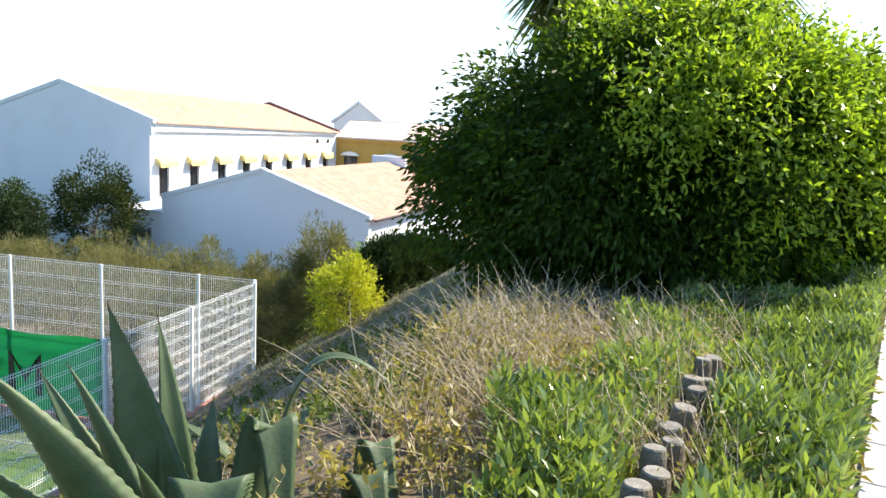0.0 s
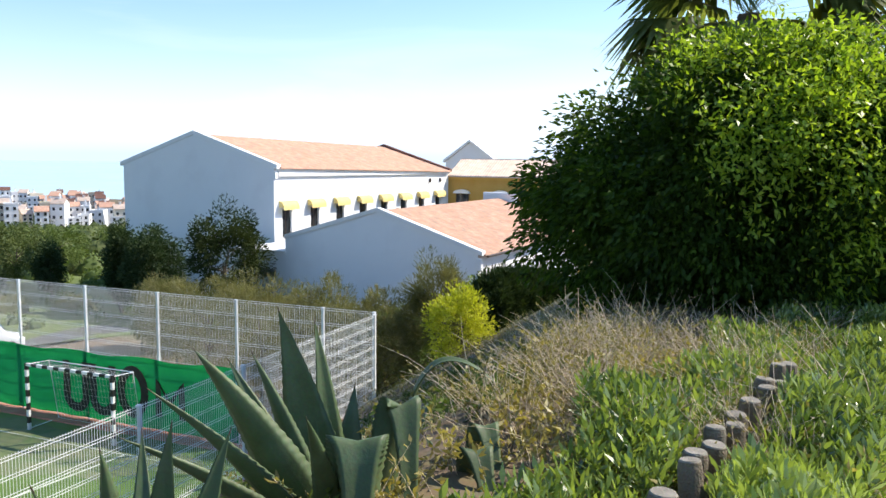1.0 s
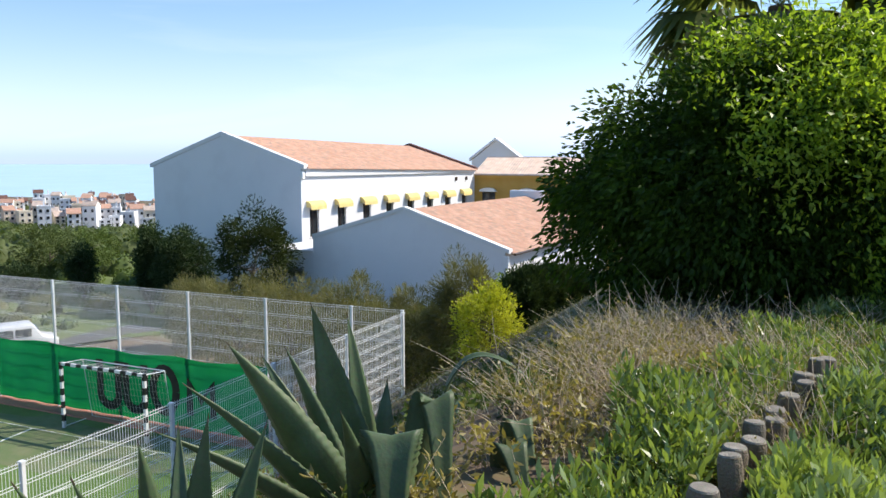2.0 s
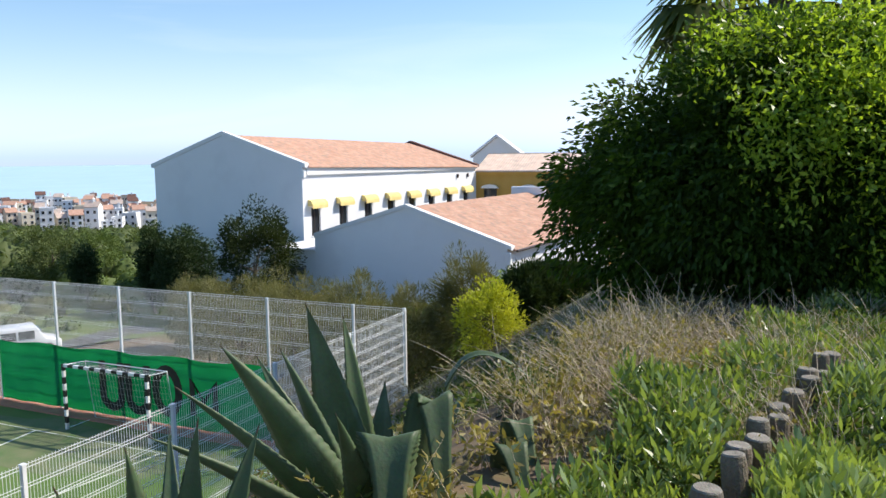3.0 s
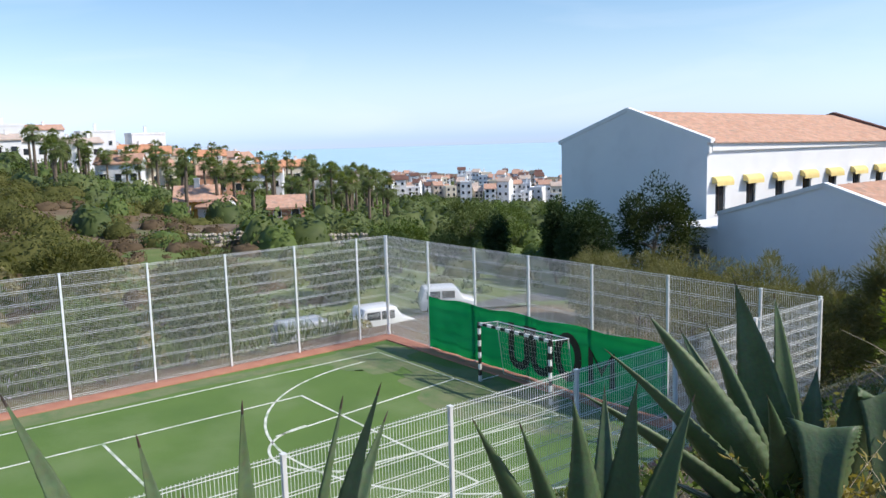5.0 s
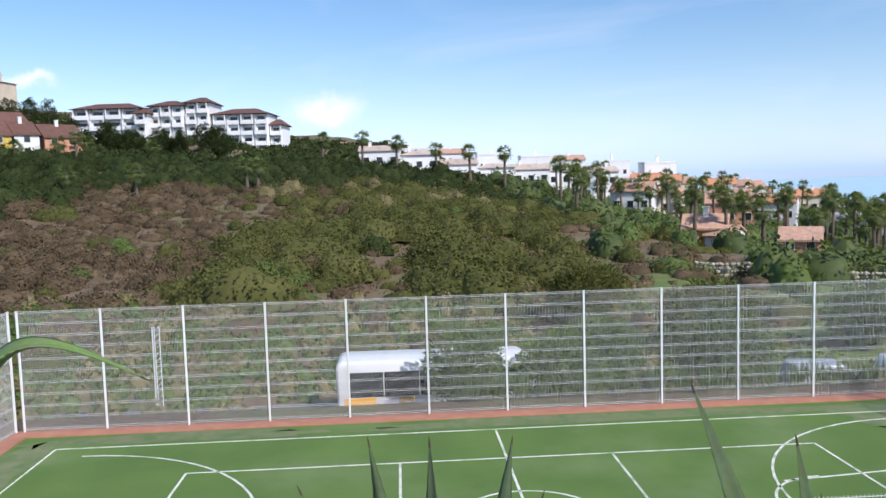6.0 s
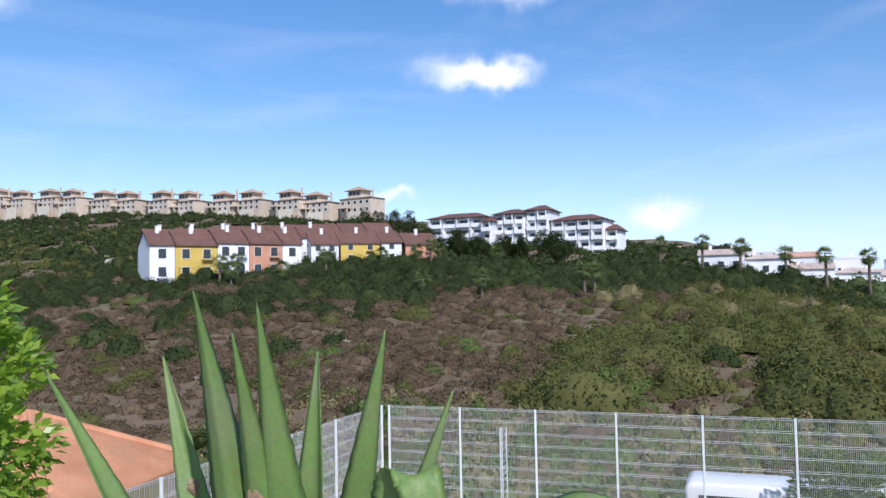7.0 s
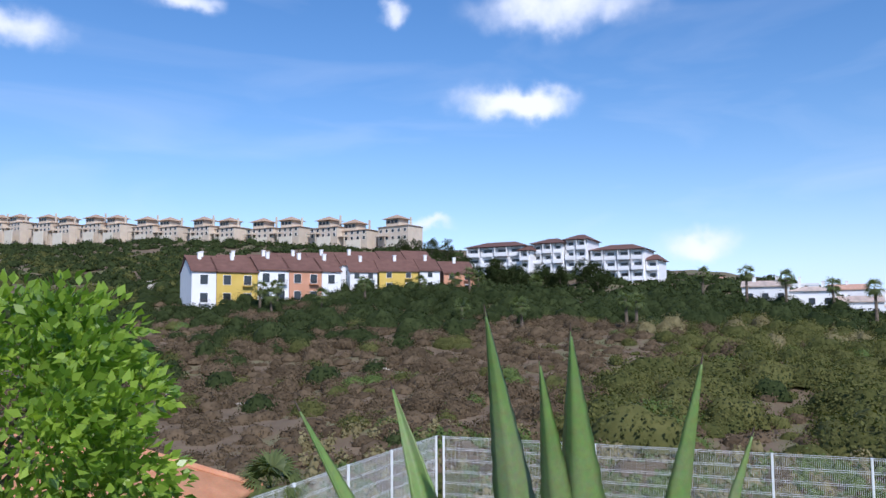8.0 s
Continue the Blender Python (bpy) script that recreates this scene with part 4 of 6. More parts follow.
# ---- far buildings ----
def block(label, at, rz, w, d, h, wall, roof="gable", cols=3, rows=2, win=(1.0, 1.3), balcony=False, tiles="tile_dark", rise=2.0, chimney=1, name="house", group="", base=3.0, first=1.0):
    """A far house: facade along local x facing -y, with its own windows, sills, balconies, roof and chimneys."""
    b = thing(name, label, "house", at=at, rz=rz, group=group)
    part("wall", boxes((0, w, 0, d, -base, h)), M[wall], b)
    bm = bmesh.new()
    if roof == "gable":
        prism(bm, [(-0.4, h - 0.15), (d / 2, h + rise), (d + 0.4, h - 0.15), (d + 0.4, h + 0.1), (d / 2, h + rise + 0.25), (-0.4, h + 0.1)], -0.25, w + 0.25, "x")
        gab = bmesh.new()
        prism(gab, [(0.1, h), (d - 0.1, h), (d / 2, h + rise - 0.1)], 0.0, w, "x")
        part("gable", gab, M[wall], b)
    elif roof == "hip":
        k = min(w, d) * 0.42
        lo = [bm.verts.new(p) for p in ((-0.5, -0.5, h), (w + 0.5, -0.5, h), (w + 0.5, d + 0.5, h), (-0.5, d + 0.5, h))]
        hi = [bm.verts.new(p) for p in ((k, d / 2 - 0.05, h + rise), (w - k, d / 2 - 0.05, h + rise), (w - k, d / 2 + 0.05, h + rise), (k, d / 2 + 0.05, h + rise))]
        for i in range(4):
            bm.faces.new((lo[i], lo[(i + 1) % 4], hi[(i + 1) % 4], hi[i]))
        bm.faces.new(lo[::-1]), bm.faces.new(hi)
        bmesh.ops.recalc_face_normals(bm, faces=bm.faces[:])
    else:
        for r in ((-0.1, w + 0.1, -0.1, 0.2), (-0.1, w + 0.1, d - 0.2, d + 0.1), (-0.1, 0.2, 0.2, d - 0.2), (w - 0.2, w + 0.1, 0.2, d - 0.2)):
            box(bm, *r, h - 0.1, h + 0.5)
    part("roof", bm, M[tiles] if roof != "flat" else M[wall], b)
    for k in range(chimney):
        x = w * (k + 0.5) / chimney
        c = part("chimney", boxes((x - 0.35, x + 0.35, d * 0.4, d * 0.4 + 0.7, h + rise * 0.4, h + rise + 1.0)), M["trim"], b)
        part("cap", boxes((x - 0.45, x + 0.45, d * 0.4 - 0.1, d * 0.4 + 0.8, h + rise + 1.004, h + rise + 1.15)), M["trim"], c)
    storey = (h - 0.3) / rows
    for r in range(rows):
        for k in range(cols):
            x, z = w * (k + 0.5) / cols - win[0] / 2, r * storey + first
            n = part("window", boxes((x - 0.08, x + win[0] + 0.08, -0.06, -0.004, z - 0.08, z + win[1] + 0.08)), M["trim"], b)
            part("pane", boxes((x, x + win[0], -0.09, -0.062, z, z + win[1])), M["glass"], n)
            if balcony and (k + r) % 2 == 0:
                c = part("balcony", boxes((x - 0.35, x + win[0] + 0.35, -0.9, -0.1, z - 0.35, z - 0.22)), M[wall], b)
                rail = boxes((x - 0.35, x + win[0] + 0.35, -0.9, -0.86, z + 0.55, z + 0.6), *[(x - 0.33 + (win[0] + 0.62) * i / 9, x - 0.30 + (win[0] + 0.62) * i / 9, -0.9, -0.87, z - 0.22, z + 0.55) for i in range(10)])
                part("railing", rail, M["dark_wood"], c)
    return b


# terrace of coloured town houses on the hillside
def terrace(rows, x0, y0, z0, rz, label, group, **how):
    """A run of joined town houses along a line, each stepped a little."""
    dx, dy = math.cos(radians(rz)), math.sin(radians(rz))
    for u, w, wall, up, cols in rows:
        block(f"{wall} rendered {label}", (x0 + dx * u, y0 + dy * u, z0 + up), rz, w, 10.0, how["tall"], wall, cols=cols, rows=2, win=how["win"], balcony=how["balcony"], rise=3.0, chimney=how["chimney"], group=group, base=6, first=1.3)


terrace(((0, 4.9, "white", 0.0, 1), (5.0, 8.5, "yellow", 0.0, 2), (13.6, 6.7, "white", 0.6, 2), (20.4, 7.3, "salmon", 0.6, 2), (27.8, 4.4, "white", 0.6, 1)), -130.0, -113.0, 10.6, 143, "terraced town house with brown roof", "terraced town houses", tall=7.6, win=(1.5, 1.9), balcony=True, chimney=1)
terrace(((0, 6.5, "white", 0.0, 2), (7.0, 9.5, "yellow", 0.3, 2), (17.0, 5.0, "white", 0.5, 1), (23.0, 8.0, "salmon", 0.0, 2)), -166.0, -97.0, 14.0, 130, "house of the second terrace", "second terrace", tall=5.4, win=(1.2, 1.3), balcony=True, chimney=1)
terrace(tuple((7.0 * k, 6.9, "white" if k % 3 else "yellow", 0.3 * k, 2) for k in range(6)), -142.0, -124.0, 12.6, 138, "terraced house behind the front row", "rear town houses", tall=7.2, win=(1.0, 1.2), balcony=False, chimney=1)
terrace(tuple((7.0 * k, 6.9, "cream" if k % 2 else "white", 0.3 * k, 2) for k in range(6)), -165.0, -118.0, 16.0, 135, "upper terraced house with brown roof", "upper terrace", tall=5.8, win=(1.0, 1.2), balcony=False, chimney=0)


def apartment(at, rz, w, d, floors, label, cols):
    """A white apartment block: hipped roof, deep shaded balconies with solid parapets."""
    b = thing("apartment_building", label, "apartment building", at=at, rz=rz, group="white apartment buildings")
    H = floors * 2.9
    part("wall", boxes((0, w, 0, d, -9, H)), M["white"], b)
    bm = bmesh.new()
    k = min(w, d) * 0.36
    lo = [bm.verts.new(p) for p in ((-0.8, -1.6, H + 0.05), (w + 0.8, -1.6, H + 0.05), (w + 0.8, d + 0.8, H + 0.05), (-0.8, d + 0.8, H + 0.05))]
    hi = [bm.verts.new(p) for p in ((k, d * 0.42, H + 1.9), (w - k, d * 0.42, H + 1.9), (w - k, d * 0.5, H + 1.9), (k, d * 0.5, H + 1.9))]
    for i in range(4):
        bm.faces.new((lo[i], lo[(i + 1) % 4], hi[(i + 1) % 4], hi[i]))
    bm.faces.new(lo[::-1]), bm.faces.new(hi)
    bmesh.ops.recalc_face_normals(bm, faces=bm.faces[:])
    part("roof", bm, M["tile_dark"], b, "brown hipped tile roof")
    for r in range(floors):
        for c in range(cols):
            x0, x1 = w * c / cols, w * (c + 1) / cols
            out = 1.5 if (c + r) % 2 else 0.8
            z = r * 2.9
            bal = part("balcony", boxes((x0 + 0.25, x1 - 0.25, -out, -out + 0.15, z + 0.15, z + 1.25), (x0 + 0.25, x1 - 0.25, -out + 0.15, -0.004, z, z + 0.15), (x0 + 0.25, x0 + 0.45, -out + 0.15, -0.004, z + 0.15, z + 2.85), (x1 - 0.45, x1 - 0.25, -out + 0.15, -0.004, z + 0.15, z + 2.85)), M["white"], b)
            part("opening", boxes((x0 + 0.9, x1 - 0.9, -0.06, -0.004, z + 0.5, z + 2.2)), M["glass"], bal)
            if (c * 3 + r) % 4 == 0:
                part("canopy", boxes((x0 + 0.1, x1 - 0.1, -out - 0.2, -0.004, z + 2.86, z + 2.98)), M["tile_dark"], bal)
    return b


apartment((-222, -88.7, 17.4), 86, 17.4, 12, 4, "white four-storey apartment block with brown hipped roof", 4)
apartment((-219, -71.7, 15.8), 86, 3.0, 10, 4, "narrow white stair wing between the apartment blocks", 1)
apartment((-223, -69.1, 15.0), 86, 9.1, 12, 5, "tall white apartment block with brown hipped roof", 3)
apartment((-223.6, -59.7, 15.8), 86, 6.3, 12, 5, "tallest white apartment wing with brown hipped roof", 2)
apartment((-225, -52.8, 15.5), 86, 14.9, 12, 4, "white apartment block with stepped balconies", 4)
apartment((-226, -37.8, 12.4), 86, 3.4, 10, 4, "narrow white apartment wing at the block's end", 1)

# sand-coloured villas along the ridge, in pairs with roofed towers
def pyramid(x0, x1, y0, y1, z, rise):
    bm = bmesh.new()
    tip = bm.verts.new(((x0 + x1) / 2, (y0 + y1) / 2, z + rise))
    ring = [bm.verts.new(p) for p in ((x0, y0, z), (x1, y0, z), (x1, y1, z), (x0, y1, z))]
    for i in range(4):
        bm.faces.new((ring[i], ring[(i + 1) % 4], tip))
    bm.faces.new(ring[::-1])
    return bm


rng = np.random.default_rng(77)
for k in range(16):
    y = -376 + 15.2 * k + (2.6 if k % 2 else 0.0)
    x, big = -275.0, k == 15
    top = 58.5 + -0.0648 * (y - -321) + rng.uniform(-0.5, 0.5) + 1.2 * big
    z = top - 9.6 - 1.4 * big
    v = block("sand-coloured ridge villa with low hipped roofs and a roofed tower", (x, y, z), 80 + rng.uniform(-4, 4), 14.6, 9.0, 4.6 + 1.4 * big, "sand", "hip", 5, 2, (1.1, 1.2), tiles="sand_tile", rise=1.0, chimney=0, group="ridge villas", name="villa", base=6)
    u, h = rng.uniform(2.0, 4.6), 7.6 + 1.4 * big
    part("tower", boxes((u, u + 6.2, 1, 7, 4.8, h)), M["sand"], v)
    part("tower_roof", pyramid(u - 1.2, u + 7.4, -0.2, 8.2, h, 2.0), M["sand_tile"], v)
    for e in (0.7, 2.5, 4.3):
        part("opening", boxes((u + e, u + e + 1.2, 0.9, 0.996, h - 1.6, h - 0.4)), M["glass"], v)
    part("porch", boxes((0.6, 5.6, -2.6, -0.12, 2.2, 2.5), (0.6, 0.9, -2.6, -2.3, -6, 2.2), (5.3, 5.6, -2.6, -2.3, -6, 2.2)), M["sand"], v)
    part("terrace_wall", boxes((7.0, 14.0, -3.4, -3.1, -6, 0.6)), M["cream"], v)
    part("chimney", boxes((13.0, 13.6, 3, 3.6, 4.5, 8.6 + 0.8 * (k % 2))), M["sand"], v)
for k in range(14):
    x, y = -330 - 9 * (k % 5), -470 + 13 * k
    block("cream house in the upper village", (x, y, 46 + 6 * math.sin(k * 0.4) + (k % 3) * 2), 70, 10, 8, 6, "cream" if k % 2 else "sand", "flat", 3, 2, chimney=0, group="upper village", base=12)

# low white villas behind the palm row
for k in range(7):
    y = -12 + 9.2 * k
    x = -188 - 2.5 * k
    z = max(float(height(x, y)) - 0.9, 8.0 - 0.55 * k)
    block("low white villa with pale brown roof", (x, y, z), 88, 9.4, 8.0, 3.9, "white", "hip" if k % 2 else "gable", 3, 1, (1.3, 1.4), tiles="tile_pale", rise=1.1, chimney=2, group="white villas", name="villa", base=5)
for k in range(9):
    block("white stepped house on the far ridge", (-262 + (k % 3) * 6, -30 + 13 * k, 14.3 - 1.05 * k), 88, 10, 8, 5.0, "white", "flat" if k % 3 else "gable", 3, 1, tiles="tile", rise=1.4, chimney=1, group="far ridge houses", base=10)

# houses in the valley
def ray_place(az_x, az_y, d):
    """A place a little beyond d metres from the viewpoint towards a bearing."""
    n = math.hypot(az_x, az_y)
    x, y = -0.15 + az_x / n * d, -2.82 + az_y / n * d
    z = float(height(x, y))
    return x * 1.18, y * 1.18, 8.4 + (z - 7.7) * 1.18


x, y, z = ray_place(-122.4, 43.8, 92)
block("ochre and white villa with clay tile roof", (x, y, z - 0.4), 65, 5.4, 5.6, 2.9, "ochre", "gable", 2, 1, (1.0, 1.2), tiles="tile", rise=1.6, chimney=1, name="villa", base=4)
block("white gabled wing of the ochre villa", (x + 1.4, y + 2.4, z - 0.4), 40, 3.6, 4.0, 2.0, "white", "gable", 1, 1, (0.8, 1.0), tiles="tile", rise=1.2, chimney=0, name="villa", base=4)
x, y, z = ray_place(-107.9, 52.2, 90)
block("terracotta bungalow with stepped roofs", (x, y, z - 0.3), 62, 4.6, 5.0, 2.1, "salmon", "gable", 2, 1, (0.9, 1.0), tiles="tile", rise=1.3, chimney=0, name="villa", base=4)
x, y, z = ray_place(-146.5, 75.6, 150)
for k, (u, h) in enumerate(((0, 4.2), (5.0, 6.0), (9.5, 4.6))):
    block("pale grey modern villa with flat roofs", (x + 0.55 * u, y + 0.8 * u, z), 58, 5.0, 7.0, h, "grey_wall", "flat", 2, 2 if h > 5 else 1, (1.4, 1.3), chimney=0, group="pale grey villa", name="villa", base=4)

# the white town towards the sea
rng = np.random.default_rng(5)
town_walls = ("white", "white", "cream", "white", "white", "white", "cream", "sand")
for k in range(285):
    f = rng.random()
    a = radians(62 - 29 * f)
    d = 340 + 250 * rng.random()
    x, y = -d * math.sin(a), d * math.cos(a)
    z = float(height(x, y))
    hgt = 4.2 + 1.7 * rng.integers(0, 4) + (1.0 if 0.35 < f else 0)
    block("terraced coastal town house", (x, y, z), math.degrees(a) + rng.uniform(-20, 20), rng.uniform(3.6, 6.4), 6.0, hgt, town_walls[int(rng.integers(0, 8))], "gable" if rng.random() < 0.65 else "flat", 2, 3, (1.0, 1.2), tiles=("tile", "tile_dark", "tile_pale")[int(rng.integers(0, 3))], rise=1.8, chimney=int(rng.integers(0, 2)), group="coastal town", base=6)
for k in range(30):
    a, d = radians(84 - 22 * rng.random()), 330 + 120 * rng.random()
    x, y = -d * math.sin(a), d * math.cos(a)
    z = 7.7 - d * rng.uniform(0.018, 0.03)
    block("orange-roofed house among the palms", (x, y, z - 4.5), math.degrees(a) + rng.uniform(-20, 20), rng.uniform(7, 10), 8.0, 3.4, "salmon" if k % 4 == 1 else "cream", "gable", 3, 1, (1.3, 1.5), tiles="tile_orange", rise=2.0, chimney=1, group="orange-roofed houses", base=14)
for k in range(16):
    a, d = radians(79 - 20 * rng.random()), rng.uniform(170, 290)
    x, y = -d * math.sin(a), d * math.cos(a)
    block("villa among the valley palms", (x, y, float(height(x, y)) + 1.0), math.degrees(a) + rng.uniform(-25, 25), rng.uniform(7, 10), 7.0, 4.4, ("white", "cream", "salmon")[k % 3], "gable", 3, 1, (1.2, 1.4), tiles=("tile", "tile_orange")[k % 2], rise=1.7, chimney=1, group="valley villas", name="villa", base=6)


# ---- trees and shrubs ----
def limbs(bm, base, top, r, rng, forks, reach):
    """A tapered trunk with forking limbs."""
    base, top = Vector(base), Vector(top)
    mid = base.lerp(top, 0.5) + Vector((rng.normal(0, 0.06), rng.normal(0, 0.06), 0)) * (top - base).length
    tube(bm, [base, base.lerp(mid, 0.5), mid, top], [r * 1.25, r, r * 0.8, r * 0.45], 8)
    for _ in range(forks):
        a = mid.lerp(top, rng.random())
        way = Vector((rng.normal(), rng.normal(), abs(rng.normal()) * 0.7 + 0.25)).normalized()
        b = a + way * reach * rng.uniform(0.5, 1.0)
        tube(bm, [a, a.lerp(b, 0.5) + Vector((0, 0, 0.06 * reach)), b], [r * 0.45, r * 0.3, r * 0.1], 6)


def leafy(name, label, category, base, centre, radii, clumps, per, clump_r, leaf, mat, seed, trunk=0.08, forks=9, droop=0.3, inner=0.5, flat=0.0, group=""):
    """A tree or bush: trunk and limbs, and a crown of leaves in clumps."""
    rng = np.random.default_rng(seed)
    t = thing(name, label, category, at=base, group=group)
    rel = np.array(centre, float) - np.array(base, float)
    bm = bmesh.new()
    limbs(bm, (0, 0, -0.3), tuple(rel * (1, 1, 1.05)), trunk, rng, forks, min(radii) * 0.9)
    part("trunk", bm, M["bark"], t)
    at, way = crown(rng, rel, radii, clumps, per, clump_r, droop, inner, flat)
    part("crown", leaves_mesh("crown", at, way, leaf[0] * rng.uniform(0.7, 1.2, len(at)), leaf[1] * rng.uniform(0.8, 1.2, len(at)), rng), mat, t)
    return t


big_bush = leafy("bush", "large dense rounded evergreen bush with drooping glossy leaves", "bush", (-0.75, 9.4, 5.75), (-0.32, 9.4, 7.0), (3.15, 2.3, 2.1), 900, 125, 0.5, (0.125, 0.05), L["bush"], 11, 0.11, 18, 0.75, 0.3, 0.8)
# brighter yellow-green leaves paint sunlight onto the crown's sunny top and side
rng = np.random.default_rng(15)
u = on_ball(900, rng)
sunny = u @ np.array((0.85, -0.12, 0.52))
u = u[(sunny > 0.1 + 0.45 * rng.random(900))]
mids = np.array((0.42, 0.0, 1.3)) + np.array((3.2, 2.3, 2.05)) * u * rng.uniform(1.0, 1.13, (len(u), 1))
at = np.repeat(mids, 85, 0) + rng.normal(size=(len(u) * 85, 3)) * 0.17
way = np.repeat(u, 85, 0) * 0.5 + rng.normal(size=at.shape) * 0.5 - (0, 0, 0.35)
part("young_leaves", leaves_mesh("young_leaves", at, way, rng.uniform(0.07, 0.13, len(at)), 0.045, rng), L["sunlit"], big_bush, "leaves coloured bright yellow-green as sunlit")
leafy("bush", "rounded evergreen bush beside the paved path", "bush", (3.4, 12.5, 5.9), (3.4, 12.5, 7.0), (1.9, 1.9, 1.5), 160, 80, 0.42, (0.13, 0.055), L["bush"], 12, 0.08, 9, 0.4, 0.5, 0.6)
leafy("tree", "small tree with bright broad glossy leaves", "tree", (-3.6, -9.2, 5.1), (-3.55, -9.12, 7.1), (1.0, 0.98, 1.05), 125, 80, 0.21, (0.092, 0.05), L["citrus"], 13, 0.06, 12, 0.05, 0.45)
leafy("shrub", "bright yellow-green shrub on the bank", "shrub", (-6.2, 13.3, 3.2), (-6.2, 13.3, 4.0), (0.72, 0.7, 0.85), 130, 45, 0.2, (0.09, 0.035), L["lime"], 14, 0.04, 8, -0.3, 0.4)
for k, (x, y, zt, r, mat) in enumerate(((-8.3, 17.0, 4.8, 0.95, "feather"), (-9.9, 16.6, 4.0, 1.2, "feather"), (-12.0, 17.4, 4.1, 1.3, "feather"), (-14.7, 18.0, 3.9, 1.6, "feather"), (-17.8, 19.5, 3.6, 1.6, "feather"), (-20.6, 21.0, 3.1, 1.6, "feather"), (-7.0, 18.3, 4.2, 1.2, "hedge"), (-11.0, 20.5, 2.7, 1.5, "green"), (-16.5, 23.5, 1.6, 1.8, "feather"), (-23.5, 24.0, 2.2, 1.6, "olive"), (-13.5, 24.5, 1.4, 1.8, "olive"), (-19.5, 27.0, 1.2, 2.0, "feather"), (-9.5, 24.0, 2.2, 1.7, "olive"))):
    z0 = float(height(x, y))
    hh = zt - z0
    leafy("shrub", {"feather": "tall feathery grey-green shrub behind the fence", "hedge": "pale flowering oleander shrub behind the fence", "green": "rounded green shrub behind the fence", "olive": "olive-green shrub behind the fence"}[mat], "shrub", (x, y, z0), (x, y, z0 + hh * 0.52), (r, r, hh * 0.5), 95 if mat == "feather" else 130, 130 if mat == "feather" else 90, 0.3, (0.2, 0.02) if mat == "feather" else (0.13, 0.04), L[mat], 30 + k, 0.06, 12, -0.35 if mat == "feather" else 0.0, 0.35, group="shrubs behind the fence")
for k, (x, y, top) in enumerate(((-6.23, 15.45, 4.90), (-6.03, 15.94, 4.94), (-5.82, 16.42, 4.92), (-5.57, 16.91, 4.81), (-5.29, 17.40, 4.73))):
    z0 = float(height(x, y))
    hh = top - z0
    leafy("cypress", "dark clipped columnar conifer", "tree", (x, y, z0), (x, y, z0 + hh * 0.5), (0.46, 0.46, hh * 0.5), 210, 80, 0.17, (0.11, 0.03), L["pine"], 50 + k, 0.05, 4, -0.8, 0.45, group="clipped conifers")
for k, (x, y, zt, rx, mat) in enumerate(((-33.9, 41.5, 4.1, 2.5, "dark"), (-40.2, 41.5, 2.4, 2.0, "pine"), (-43.6, 42.0, 2.3, 0.9, "pine"), (-37.5, 39.5, -0.9, 1.8, "feather"), (-30.5, 39.0, -1.0, 1.7, "feather"), (-27.0, 37.0, -0.9, 2.0, "feather"), (-23.5, 36.0, -0.8, 2.0, "olive"), (-20.0, 36.0, -0.8, 1.8, "feather"), (-16.5, 34.0, -0.2, 1.9, "feather"), (-13.5, 31.0, 0.6, 1.8, "olive"))):
    z0 = float(height(x, y))
    hh = zt - z0
    leafy("tree" if k < 3 else "shrub", "dark evergreen tree against the white house wall" if k < 3 else "grey-green shrub before the house", "tree" if k < 3 else "shrub", (x, y, z0), (x, y, z0 + hh * 0.56), (rx, rx, hh * 0.46), 120 if k < 3 else 150, 100 if k < 3 else 60, 0.62, (0.24, 0.1) if k < 3 else (0.2, 0.05), L[mat], 60 + k, 0.12, 14, 0.1, 0.3, group="garden trees")

# dark trees before the apartments and at the end of the ridge villas
rng = np.random.default_rng(58)
for k in range(26):
    x, y = (rng.uniform(-208, -188), -92 + 2.3 * k) if k < 22 else (-226.0, -112 + 5.0 * (k - 22))
    z0, hh, r = float(height(x, y)), rng.uniform(4.2, 6.8), rng.uniform(1.8, 2.8)
    if k >= 22:
        hh = 9.0
    leafy("tree", "dark rounded tree below the white apartments" if k < 22 else "dark tree at the end of the ridge villas", "tree", (x, y, z0), (x, y, z0 + hh * 0.58), (r, r, hh * 0.45), 60, 40, 0.75, (0.42, 0.18), L["dark"], 500 + k, 0.16, 6, 0.1, 0.35, group="hilltop trees")

